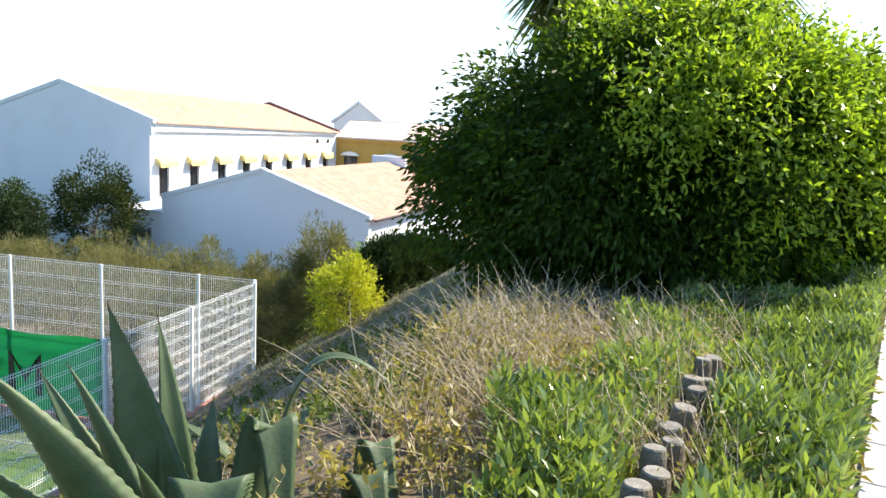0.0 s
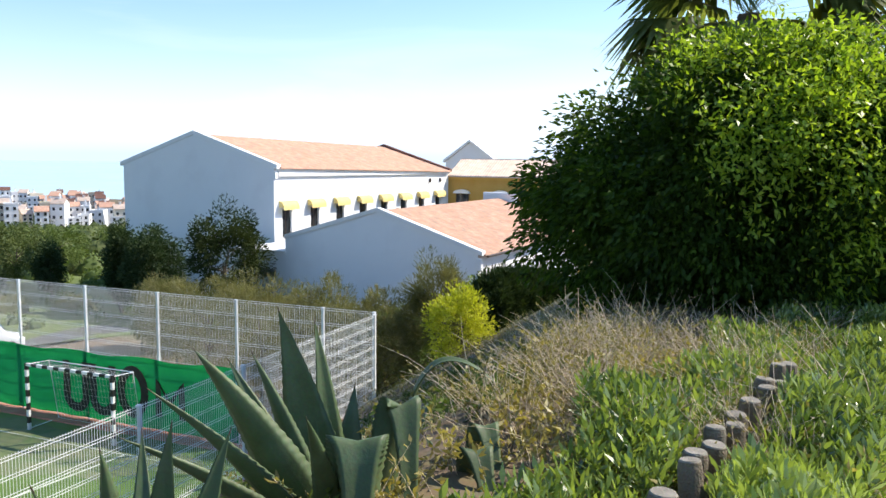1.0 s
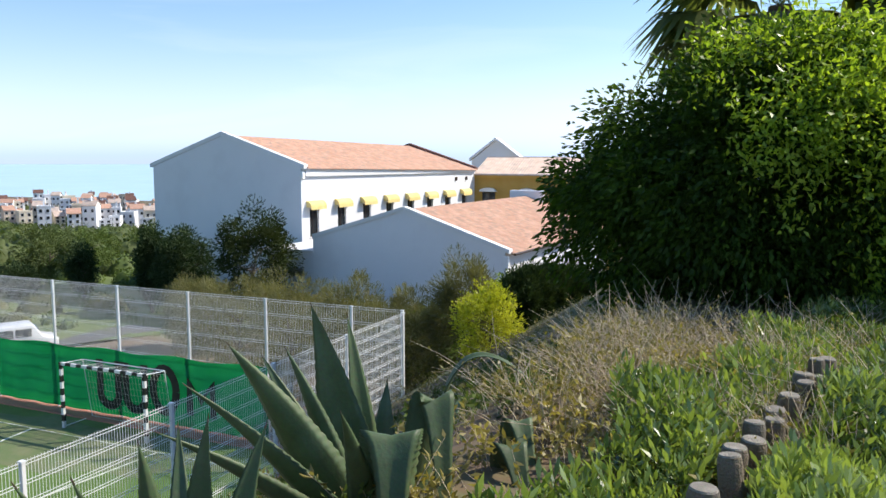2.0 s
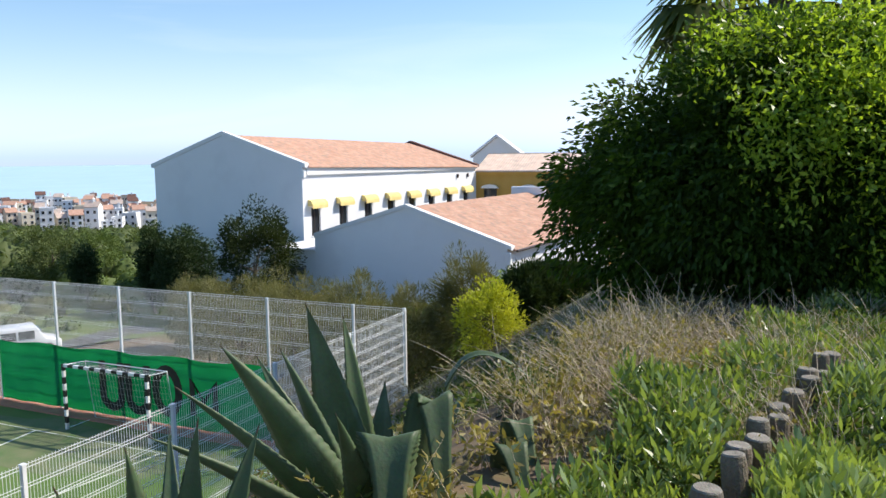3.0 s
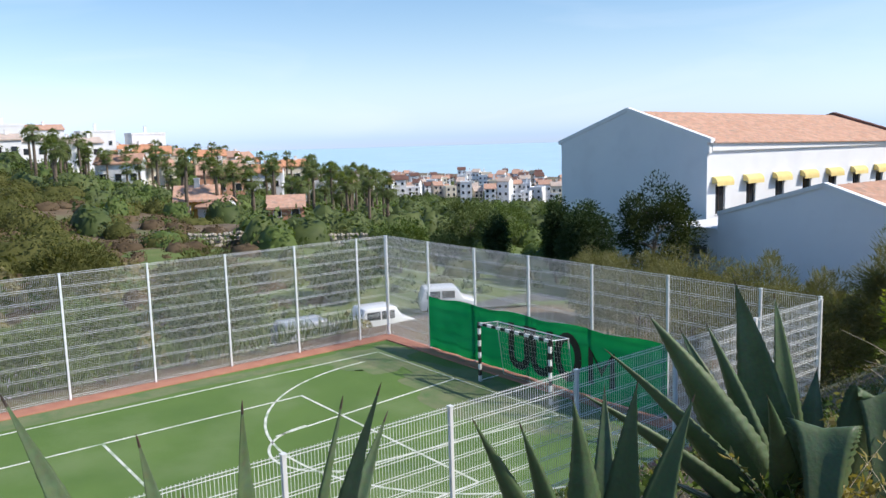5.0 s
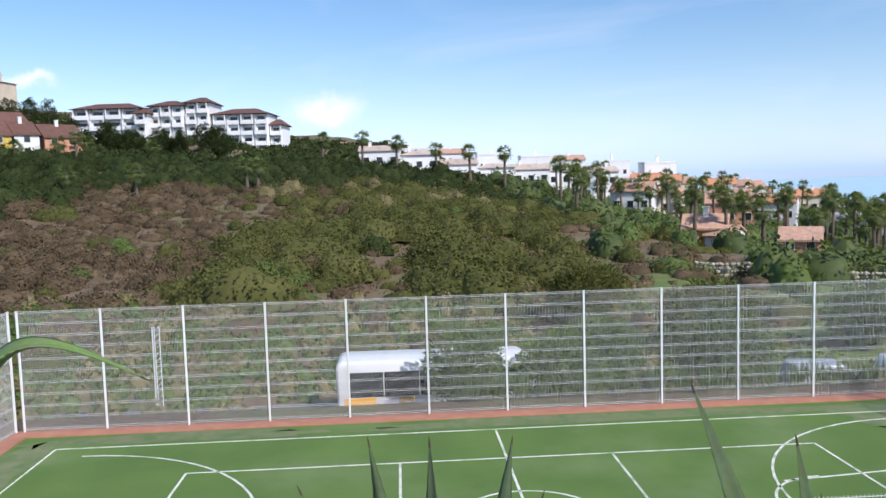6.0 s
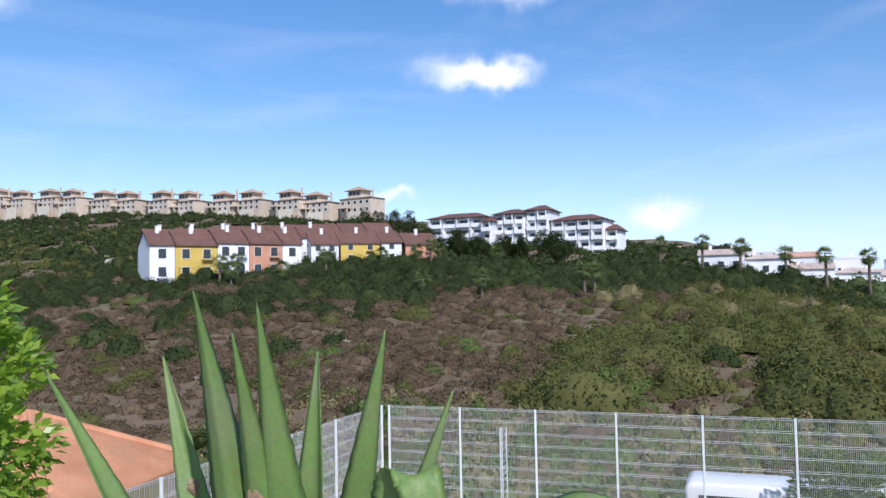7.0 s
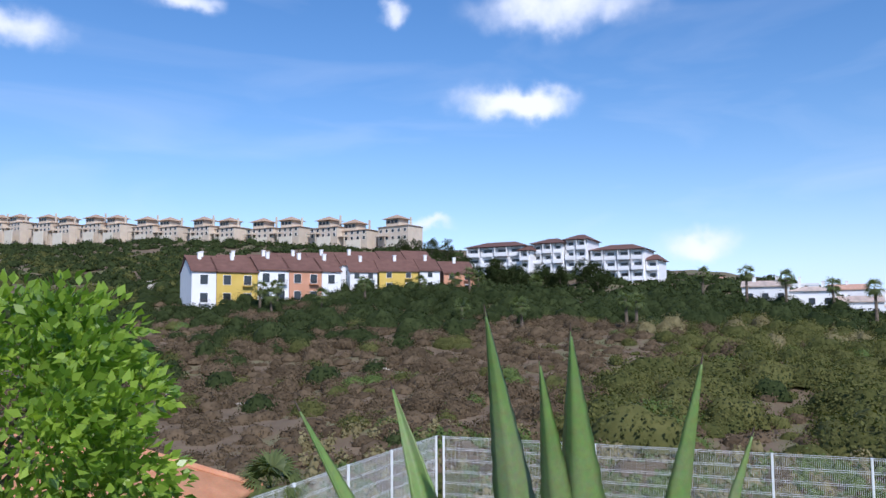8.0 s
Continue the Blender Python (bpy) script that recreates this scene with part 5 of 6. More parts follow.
# trees in the park beyond the court
for k, (x, y, hh, r, mat) in enumerate(((-33.5, 3.2, 3.9, 1.6, "green"), (-33.0, -0.6, 4.6, 1.7, "green"), (-36.0, 11.5, 4.2, 2.3, "dark"), (-44.0, 14.0, 4.5, 2.6, "olive"), (-39.0, 6.5, 3.5, 1.8, "green"), (-46.0, 24.0, 3.6, 2.2, "dark"), (-52.0, 9.0, 4.0, 2.6, "olive"), (-52.0, 33.0, 4.2, 2.4, "green"), (-60.0, 47.0, 5.0, 2.8, "dark"), (-72.0, 62.0, 5.0, 3.2, "green"), (-48.0, 50.0, 4.5, 2.4, "olive"), (-57.0, 62.0, 5.5, 3.0, "dark"), (-66.0, 78.0, 6.0, 3.6, "dark"), (-85.0, 85.0, 6.0, 4.0, "green"), (-92.0, 72.0, 5.0, 3.6, "dark"), (-58.0, 42.0, 2.6, 1.4, "pine"), (-54.0, 45.0, 4.6, 1.0, "pine"))):
    z0 = float(height(x, y))
    leafy("tree", {"green": "light green tree in the park", "dark": "dark green rounded tree in the park", "olive": "olive-green tree in the park", "pine": "small dark conifer in the park"}[mat], "tree", (x, y, z0), (x, y, z0 + hh * 0.6), (r, r, hh * 0.42), 110, 50, 0.5, (0.26, 0.1), L["valley"] if mat == "dark" else L[mat], 80 + k, 0.1, 8, 0.1, 0.35, group="park trees")


def scrub(name, label, mat, spots, sizes, per, seed, leaf=0.34, squat=0.6, group=""):
    """Many low shrubs as one growth: a dome of leaf clumps at each spot."""
    rng = np.random.default_rng(seed)
    n = len(spots)
    z = height(spots[:, 0], spots[:, 1])
    u = on_ball(n * per, rng)
    u[:, 2] = np.abs(u[:, 2])
    stretch = rng.uniform(0.8, 1.25, (n, 3)) * sizes[:, None] * (1, 1, squat * 1.6)
    turn = rng.random(n) * 6

    def bulge(v, phase):
        return 0.84 + 0.1 * np.sin(v[..., :1] * 4 + phase) + 0.08 * np.sin(v[..., 1:2] * 7 - v[..., 2:] * 4 + 2 * phase)

    lump = bulge(u, np.repeat(turn, per)[:, None]) * rng.uniform(0.86, 1.14, (n * per, 1))
    at = np.repeat(np.c_[spots, z - 0.1], per, 0) + u * np.repeat(stretch, per, 0) * lump
    way = u * 0.75 + rng.normal(size=u.shape) * 0.6 + (0, 0, 0.2)
    size = leaf * (0.55 + 0.45 * np.repeat(sizes, per)) * rng.uniform(0.6, 1.2, n * per)
    way = way - u * (way * u).sum(1, keepdims=True) * 0.72
    # a low lumpy dome inside each shrub, so that it shades as one body under its leaves
    ring, tiers = 11, 5
    a = 2 * np.pi * np.arange(ring) / ring
    dome = np.stack([np.stack([np.cos(a) * math.cos(e), np.sin(a) * math.cos(e), np.full(ring, math.sin(e))], 1) for e in np.linspace(0, 1.5, tiers)])
    lumpy = bulge(np.broadcast_to(dome, (n, tiers, ring, 3)), turn[:, None, None, None]) * 0.9
    body_v = (np.c_[spots, z - 0.15])[:, None, None] + dome[None] * lumpy * stretch[:, None, None]
    k = np.arange(tiers * ring).reshape(tiers, ring)
    q = np.stack([k[:-1], np.roll(k[:-1], -1, 1), np.roll(k[1:], -1, 1), k[1:]], -1).reshape(-1, 4)
    body_q = (q[None] + (np.arange(n) * tiers * ring)[:, None, None]).reshape(-1, 4)
    side = unit(np.cross(way, u * (1, 1, 1.3) + rng.normal(size=u.shape) * 0.28))
    way = unit(way)
    size = size[:, None]
    mid = at + way * size * 0.5
    leaf_v = np.stack([at, mid + side * size * 0.36, at + way * size * 1.1, mid - side * size * 0.36], 1).reshape(-1, 3)
    verts = np.concatenate([body_v.reshape(-1, 3), leaf_v])
    quads = np.concatenate([body_q, np.arange(len(leaf_v)).reshape(-1, 4) + body_v.shape[0] * tiers * ring])
    ob = part(name, quads_mesh(name, verts, quads), mat)
    return tagged(ob, label, "scrub", group, "stuff")


def scatter(n, x0, x1, y0, y1, seed, keep=None):
    rng = np.random.default_rng(seed)
    p = np.c_[rng.uniform(x0, x1, n), rng.uniform(y0, y1, n)]
    return p if keep is None else p[keep(p[:, 0], p[:, 1], rng)]


def patchy(x, y, f, cut, ph=0.0):
    return np.sin(x * f + 1.7 * np.sin(y * f * 0.8 + ph)) * np.cos(y * f * 1.1 + ph) > cut


def sizes_for(p, lo, hi, seed):
    return np.random.default_rng(seed).uniform(lo, hi, len(p)) ** 1.0


def clear(x, y, rng):
    """Off the buildings, the car park and the lawn."""
    house = (x > -52) & (x < -15) & (y > 43) | (x > -39.5) & (x < -33.5) & (y < 32) | (x > -40) & (x < -27) & (y < 5) & (y > -8)
    return ~house


p = scatter(6200, -150, -46, -150, 30, 1, lambda x, y, rng: (y < -22) | (rng.random(len(x)) < 0.45))
scrub("dry_scrub", "dry brown scrub over the hillside", L["brown"], p, sizes_for(p, 0.5, 1.7, 2), 66, 3, 0.2, 0.42)
p = scatter(900, -165, -46, -160, 42, 4, lambda x, y, rng: (y > -24) & (rng.random(len(x)) < 0.8) | (y < -24) & (rng.random(len(x)) < 0.16))
scrub("olive_scrub", "olive-green rounded scrub on the hillside", L["olive"], p, sizes_for(p, 0.8, 2.4, 5), 260, 6, 0.14, 0.48)
p = scatter(1100, -190, -48, -170, 45, 7, lambda x, y, rng: (x < -138) | (y < -70) & (rng.random(len(x)) < 0.55) & (x < -75) | (rng.random(len(x)) < 0.04))
scrub("dark_scrub", "dark green bushes below the hilltop houses", L["dark"], p, sizes_for(p, 1.0, 3.0, 8), 240, 9, 0.2, 0.66)
p = scatter(420, -185, -50, -150, 60, 10, lambda x, y, rng: (y > -24) & patchy(x, y, 0.06, 0.2, 4.0) | (rng.random(len(x)) < 0.06) | (y > 12) & (rng.random(len(x)) < 0.5))
scrub("green_scrub", "fresh green bushes on the slope", L["green"], p, sizes_for(p, 0.7, 2.4, 11), 220, 12, 0.16, 0.5)
p = scatter(1100, -60, -29, -34, 14, 13, lambda x, y, rng: clear(x, y, rng) & (rng.random(len(x)) < 0.8))
scrub("green_verge", "green weeds and grass at the foot of the hill", L["green"], p, sizes_for(p, 0.35, 0.9, 14), 70, 15, 0.32, 0.7)
p = scatter(850, -62, -28.5, -40, 16, 16, clear)
scrub("straw_grass", "dry straw-coloured grass beyond the fence", L["straw"], p, sizes_for(p, 0.3, 0.75, 17), 45, 18, 0.4, 1.0)
p = scatter(2600, -272, -165, -400, 20, 19, lambda x, y, rng: rng.random(len(x)) < 0.8)
scrub("ridge_scrub", "dark scrub over the upper slope", L["dark"], p, sizes_for(p, 1.2, 3.0, 20), 45, 21, 0.5, 0.5)
p = scatter(700, -230, -100, -300, -120, 22, None)
scrub("upper_scrub", "olive scrub over the upper slope", L["olive"], p, sizes_for(p, 1.0, 2.4, 23), 70, 24, 0.45, 0.5)
north = lambda x, y, rng: clear(x, y, rng) & ((x < -62) | (y > 58)) & ~((x > -95) & (x < -70) & (y > 22) & (y < 46))
p = scatter(1000, -230, -40, 18, 260, 25, lambda x, y, rng: north(x, y, rng) & (rng.random(len(x)) < 0.75))
scrub("valley_trees", "green tree tops filling the valley", L["valley"], p, sizes_for(p, 1.2, 3.6, 26), 140, 27, 0.3, 0.75)
p = scatter(1500, -230, -45, 24, 260, 28, lambda x, y, rng: north(x, y, rng) & (rng.random(len(x)) < 0.8))
scrub("valley_shrubs", "lighter green shrubs in the valley", L["green"], p, sizes_for(p, 1.0, 2.8, 29), 130, 30, 0.28, 0.7)
p = scatter(1150, -480, -200, 60, 420, 31, None)
scrub("town_trees", "trees between the coastal houses", L["valley"], p, sizes_for(p, 1.3, 3.0, 32), 70, 33, 0.5, 0.8)
p = scatter(260, -62, -28, 16, 60, 34, lambda x, y, rng: clear(x, y, rng) & patchy(x, y, 0.2, 0.2))
scrub("park_shrubs", "low green shrubs in the park", L["green"], p, sizes_for(p, 0.4, 1.1, 35), 80, 36, 0.3, 0.7)

# larger single bushes that stand out on the slope
rng = np.random.default_rng(91)
for n, (mat, label, x0, x1, y0, y1, lo, hi, sq, count) in enumerate((
        ("olive", "broad olive-green bushes low on the slope", -100, -60, -22, 14, 2.2, 4.2, 0.62, 72),
        ("brown", "rounded grey-brown bushes in the dry scrub", -140, -56, -95, -10, 1.3, 2.6, 0.62, 210),
        ("olive", "dull olive bushes among the dry scrub", -125, -58, -90, -22, 1.2, 2.4, 0.62, 42),
        ("green", "bright green bushes among the olive ones", -112, -60, -20, 34, 1.0, 2.2, 0.65, 26),
        ("dark", "dark tall bushes under the hilltop houses", -172, -135, -112, 6, 2.0, 3.6, 0.85, 200),
        ("dark", "dark round bushes spreading below the terraces", -136, -100, -86, -52, 2.2, 4.0, 0.7, 46),
        ("dark", "dark bushes on the far flank of the hill", -150, -90, -150, -98, 1.6, 3.4, 0.7, 120),
        ("straw", "pale reed clumps near the hilltop", -142, -116, -26, 16, 1.4, 2.4, 1.0, 16),
        ("green", "scattered green bushes in the dry scrub", -90, -60, -60, -22, 1.0, 1.8, 0.75, 9),
        ("olive", "olive bushes under the palm row", -158, -98, -20, 34, 1.6, 3.4, 0.6, 130))):
    p = np.c_[rng.uniform(x0, x1, count), rng.uniform(y0, y1, count)]
    p = p[(p[:, 0] < -76) | (p[:, 1] < 15)]
    count = len(p)
    scrub("hill_bushes", label, L[mat], p, rng.uniform(lo, hi, count), 640, 92 + n, 0.14, sq * 0.8)

lawn = bmesh.new()
LX, LY = np.linspace(-70, -28.5, 42), np.linspace(16, 66, 42)
lv = [[lawn.verts.new((x, y, float(height(x, y)) + 0.03)) for y in LY] for x in LX]
for i in range(41):
    for j in range(41):
        lawn.faces.new((lv[i][j], lv[i + 1][j], lv[i + 1][j + 1], lv[i][j + 1]))
tagged(part("lawn", lawn, M["lawn"], smooth=True), "mown park lawn beyond the court", "lawn", kind="structure")
bm = bmesh.new()
road = [[bm.verts.new((x + s, y, float(height(x + s, y)) + 0.05)) for s in (-1.6, 1.6)] for x, y in ((-36.8 - 0.0012 * (y - 5) ** 2, y) for y in np.linspace(-40, 36, 60))]
for a, b in zip(road, road[1:]):
    bm.faces.new((a[0], a[1], b[1], b[0]))
tagged(part("road", bm, M["asphalt"], smooth=True), "narrow grey access road beyond the court", "road", kind="structure")


# ---- palms ----
def fan_frond(rng, reach, blades=16):
    """One fan leaf along +x: a stalk and folded, drooping blades."""
    v, q = [], []
    def blade(p, d, ln, wd, drop):
        k = len(v)
        s = np.cross(d, (0, 0, 1))
        s = s / max(np.linalg.norm(s), 1e-6) * wd
        m, e = p + d * ln * 0.55, p + d * ln - np.array((0, 0, drop * ln))
        v.extend([p - s * 0.3, p + s * 0.3, m + s, m - s, e, e])
        q.extend([(k, k + 1, k + 2, k + 3), (k + 3, k + 2, k + 4, k + 5)])
    blade(np.zeros(3), np.array((1.0, 0, 0.15)), reach * 0.55, 0.02, -0.05)
    hub = np.array((reach * 0.5, 0, 0.05))
    for k in range(blades):
        a = radians(-100 + 200 * k / (blades - 1))
        blade(hub, np.array((math.cos(a), math.sin(a), 0.12 - 0.25 * abs(math.sin(a)))), reach * (0.55 - 0.12 * abs(math.sin(a))), 0.035 * reach, 0.28 + 0.2 * rng.random())
    return np.array(v), np.array(q)


def fan_palm(name, label, at, tall, reach, fronds, seed, trunk_r=0.16, blades=16, skirt=True, group=""):
    rng = np.random.default_rng(seed)
    t = thing(name, label, "palm tree", at=at, group=group)
    bm = bmesh.new()
    n = 12
    tube(bm, [(0.12 * math.sin(k * 0.35) * tall / 10, 0.05 * k / n, tall * k / n - 0.3) for k in range(n + 1)], [trunk_r * (1.35 - 0.5 * k / n) * (1.0 + 0.06 * (k % 2)) for k in range(n + 1)], 9)
    part("trunk", bm, M["bark"], t)
    vs, qs, count = [], [], 0
    for k in range(fronds):
        v, q = fan_frond(rng, reach, blades)
        pitch = radians(rng.uniform(-75 if skirt else -25, 72))
        m = np.array(Matrix.Rotation(rng.uniform(0, 2 * math.pi), 3, "Z") @ Matrix.Rotation(-pitch, 3, "Y"))
        v = v @ m.T
        v[:, 2] -= 0.1 * np.hypot(v[:, 0], v[:, 1]) ** 2 / reach
        vs.append(v + (0.12 * math.sin(n * 0.35) * tall / 10, 0.05, tall - 0.3)), qs.append(q + count)
        count += len(v)
    part("crown", quads_mesh("crown", np.concatenate(vs), np.concatenate(qs)), L["palm"], t)
    return t


fan_palm("palm_tree", "tall fan palm with a shaggy crown behind the bush", (-0.6, 13.6, 5.2), 5.5, 2.9, 70, 3, 0.26, 24)
row = [(-169, -18.6, 6.3), (-168, -10.4, 7.2), (-164, -3.4, 7.6), (-165, 4.6, 6.2), (-160, 11, 7.2), (-160, 18, 8.0), (-168, 32.5, 8.4), (-171, 36.4, 6.8), (-170, 39.6, 6.8), (-172, 44.4, 8.2), (-175, 47.5, 7.4), (-180, 52, 8.2), (-170, 53, 7.0)]
proto = [fan_palm("palm_tree", "slender fan palm on the hilltop", (row[0][0], row[0][1], float(height(*row[0][:2]))), 6.6, 2.1, 38, 8, 0.24, 9, group="hilltop palms"), fan_palm("palm_tree", "slender fan palm on the hilltop", (row[1][0], row[1][1], float(height(*row[1][:2]))), 7.8, 2.0, 40, 9, 0.24, 9, group="hilltop palms")]
for k, (x, y, h) in enumerate(row[2:]):
    copy_thing(proto[k % 2], pose(x, y, float(height(x, y)) - 0.4 + (h - (6.3, 7.4)[k % 2]) * 0.8, 0, 0, 67 * k))
rng = np.random.default_rng(77)
tall = fan_palm("palm_tree", "tall fan palm among the valley trees", (-150, 95, float(height(-150, 95))), 9.0, 1.7, 36, 10, 0.2, 9, group="valley palms")
for k in range(150):
    a, d = radians(81 - 24 * rng.random() ** 0.8), rng.uniform(105, 290)
    x, y = -d * math.sin(a), d * math.cos(a)
    if k < 16:
        x, y = rng.uniform(-178, -120), rng.uniform(-105, -25)
    if (x > -52 and y > 30) or (-98 < x < -70 and 22 < y < 46):
        continue
    c = copy_thing(proto[k % 2] if k < 16 or k % 3 == 0 else tall, pose(x, y, float(height(x, y)) + (-1.5 + 2.0 * rng.random() if k > 15 else -2.6), 0, 0, 41 * k))
    tagged(c, "fan palm among the valley trees" if k > 15 else "short fan palm below the hilltop houses", group="valley palms")
fan_palm("palm_tree", "low fan palm beside the tiled house", (-17.3, -16.7, float(height(-17.3, -16.7))), 4.1 - float(height(-17.3, -16.7)), 1.0, 34, 21, 0.14, 16, skirt=False)


# ---- bank and terrace: path, posts, hedge, agaves ----
def edge_x(y):
    return 0.72 + 0.275 * (y - 2.06)


path = thing("pavement", "pale concrete slab footpath along the planted bank", "footpath", kind="structure")
part("bed", boxes((-0.02, 1.9, -7, 15, -0.12, 0.0)), M["stone"], path, at=pose(edge_x(0), 0, 6.04, 0, 0, -15.4))
slab = soft_box(0, 0.59, 0, 0.59, 0, 0.04, r=0.006, seg=1)
slab_me = bpy.data.meshes.new("slab")
slab.to_mesh(slab_me)
slab.free()
slab_me.materials.append(M["paving"])
turn = pose(edge_x(0), 0, 6.041, 0, 0, -15.4)
rng = np.random.default_rng(2)
for i in range(3):
    for j in range(36):
        part("slab", slab_me, None, path, at=turn @ pose(0.02 + 0.61 * i, -6.9 + 0.6 * j, rng.uniform(-0.003, 0.003)))


def log_post(x, y, top, r, seed):
    rng = np.random.default_rng(seed)
    t = thing("log_post", "round weathered timber edging post", "post", at=(x, y, top), group="log edging")
    t.rotation_euler = (rng.normal(0, 0.04), rng.normal(0, 0.04), rng.uniform(0, 6))
    bm = bmesh.new()
    tube(bm, [(0, 0, -0.75), (0, 0, -0.3), (0, 0, -0.03), (0, 0, 0)], [r, r * 1.01, r, r * 0.9], 18)
    part("shaft", bm, M["log"], t, smooth=False)
    top_bm = bmesh.new()
    tube(top_bm, [(0, 0, 0.001), (0, 0, 0.008)], [r * 0.88, r * 0.8], 18)
    part("end_grain", top_bm, M["log_top"], t)


for k in range(16):
    y = 0.05 + 0.205 * k + 0.03 * math.sin(k * 1.9)
    log_post(-0.43 + 0.172 * (y - 0.1) + (0.02 if k % 2 else -0.02), y, 6.4 + 0.035 * math.sin(k * 2.3) + (0.03 if k in (3, 5) else 0) - 0.006 * k, 0.058 + 0.005 * math.sin(k * 1.7), k)


def hedge():
    """Low evergreen ground cover: shoots with a rosette of narrow leaves each."""
    rng = np.random.default_rng(31)
    n = 9000
    y = rng.uniform(-1.7, 10.5, n)
    left = -1.25 + 0.17 * y + 0.2 * np.sin(y * 2.1)
    x = left + (edge_x(y) - 0.03 - left) * rng.random(n) ** 0.85
    gap = np.abs(x - (-0.43 + 0.172 * (y - 0.1)))
    logs = gap < 0.11
    keep = ~(logs & (y > -0.5) & (y < 3.7))
    x, y, gap = x[keep], y[keep], gap[keep]
    n = len(x)
    z = height(x, y) + 0.16 + 0.22 * rng.random(n) + 0.06 * np.sin(x * 5 + y * 3.1) - 0.12 * np.exp(-(gap / 0.2) ** 2) - 0.05 * (y > 2.5)
    per = 9
    ways = np.repeat(np.c_[rng.normal(0, 0.25, n), rng.normal(0, 0.25, n), np.ones(n)], per, 0)
    a = np.tile(np.arange(per) * 2.4, n) + np.repeat(rng.random(n) * 6, per)
    tilt = np.tile(np.linspace(0.35, 1.25, per), n)
    way = ways * np.cos(tilt)[:, None] + np.c_[np.cos(a), np.sin(a), 0 * a] * np.sin(tilt)[:, None]
    at = np.repeat(np.c_[x, y, z], per, 0) - np.c_[0 * a, 0 * a, np.tile(np.linspace(0, 0.1, per), n)]
    ln = rng.uniform(0.05, 0.115, n * per)
    ob = part("hedge", leaves_mesh("hedge", at, way, ln, ln * 0.25, rng, 0.06, 0.58), L["hedge"])
    tagged(ob, "low evergreen hedge with narrow glossy leaves around the posts", "hedge", kind="stuff")
    n = 9000
    y = rng.uniform(-1.7, 10.5, n)
    left = -1.25 + 0.17 * y
    x = left + (edge_x(y) + 0.02 - left) * rng.random(n)
    at = np.c_[x, y, height(x, y) + 0.2 * rng.random(n)]
    ob = part("hedge_litter", leaves_mesh("hedge_litter", at, rng.normal(size=at.shape), 0.09, 0.03, rng), L["dry"])
    tagged(ob, "shaded stems and dead leaves inside the hedge", "leaf litter", kind="stuff")


hedge()


def thicket(name, label, n, spot, lean, tall, r, seed, mat="twig", leafmat="dry", leaf_per=3, leaf=(0.04, 0.018)):
    """Dry curved stems with a few small leaves."""
    rng = np.random.default_rng(seed)
    xy = spot(n, rng)
    n = len(xy)
    base = np.c_[xy, height(xy[:, 0], xy[:, 1]) - 0.03]
    way = unit(np.c_[rng.normal(lean[0], 0.42, n), rng.normal(lean[1], 0.42, n), np.full(n, 0.9)])
    ln = rng.uniform(tall[0], tall[1], n)
    bend = np.c_[rng.normal(0, 0.25, (n, 2)), -0.25 * np.abs(rng.normal(size=n))]
    seg = 4
    vs, qs = [], []
    side = unit(np.cross(way, (0.3, 0.2, 1.0)))
    other = np.cross(way, side)
    for k in range(seg + 1):
        f = k / seg
        c = base + way * (ln * f)[:, None] + bend * (ln * f * f)[:, None]
        rad = r * (1 - 0.75 * f)
        for a in range(3):
            vs.append(c + (side * math.cos(a * 2.094) + other * math.sin(a * 2.094)) * rad)
    V = np.stack(vs, 1)
    m = V.shape[1]
    q = []
    for k in range(seg):
        for a in range(3):
            q.append((3 * k + a, 3 * k + (a + 1) % 3, 3 * k + 3 + (a + 1) % 3, 3 * k + 3 + a))
    Q = (np.array(q)[None] + (np.arange(n) * m)[:, None, None]).reshape(-1, 4)
    tagged(part(name, quads_mesh(name, V.reshape(-1, 3), Q), M[mat]), label, "dry growth", kind="stuff")
    if leaf_per:
        f = rng.uniform(0.35, 1.0, (n, leaf_per))
        at = base[:, None] + way[:, None] * (ln[:, None] * f)[..., None] + bend[:, None] * (ln[:, None] * f * f)[..., None]
        at = at.reshape(-1, 3)
        tagged(part(name + "_leaves", leaves_mesh(name + "_leaves", at, rng.normal(size=at.shape) + (0, 0, 0.5), rng.uniform(0.6, 1.3, len(at)) * leaf[0], leaf[1], rng), L[leafmat]), label + ", small leaves", "dry growth", kind="stuff")


def in_clumps(count, x0, x1, y0, y1, size):
    """Stems gathered in clumps over a stretch of the bank."""
    def spot(n, g):
        mid = np.c_[g.uniform(x0, x1, count), g.uniform(y0, y1, count)]
        return mid[g.integers(0, count, n)] + g.normal(0, size, (n, 2))
    return spot


thicket("dry_twigs", "bare grey-brown twigs on the bank", 2900, in_clumps(46, -1.75, 0.2, 1.2, 5.6, 0.13), (-0.3, 0.1), (0.25, 0.62), 0.0048, 41, leaf_per=2)
thicket("yellow_weeds", "yellowing weeds among the twigs", 1100, in_clumps(60, -1.8, 0.4, 1.0, 6.2, 0.14), (0.0, 0.0), (0.2, 0.5), 0.003, 46, leafmat="yellowing", leaf_per=7, leaf=(0.06, 0.022))
thicket("rosette_weeds", "yellowing weeds and dead stems around the agaves", 320, in_clumps(40, -1.95, -0.75, 0.2, 3.4, 0.16), (-0.1, 0.0), (0.15, 0.42), 0.0032, 47, leafmat="yellowing", leaf_per=9, leaf=(0.06, 0.022))
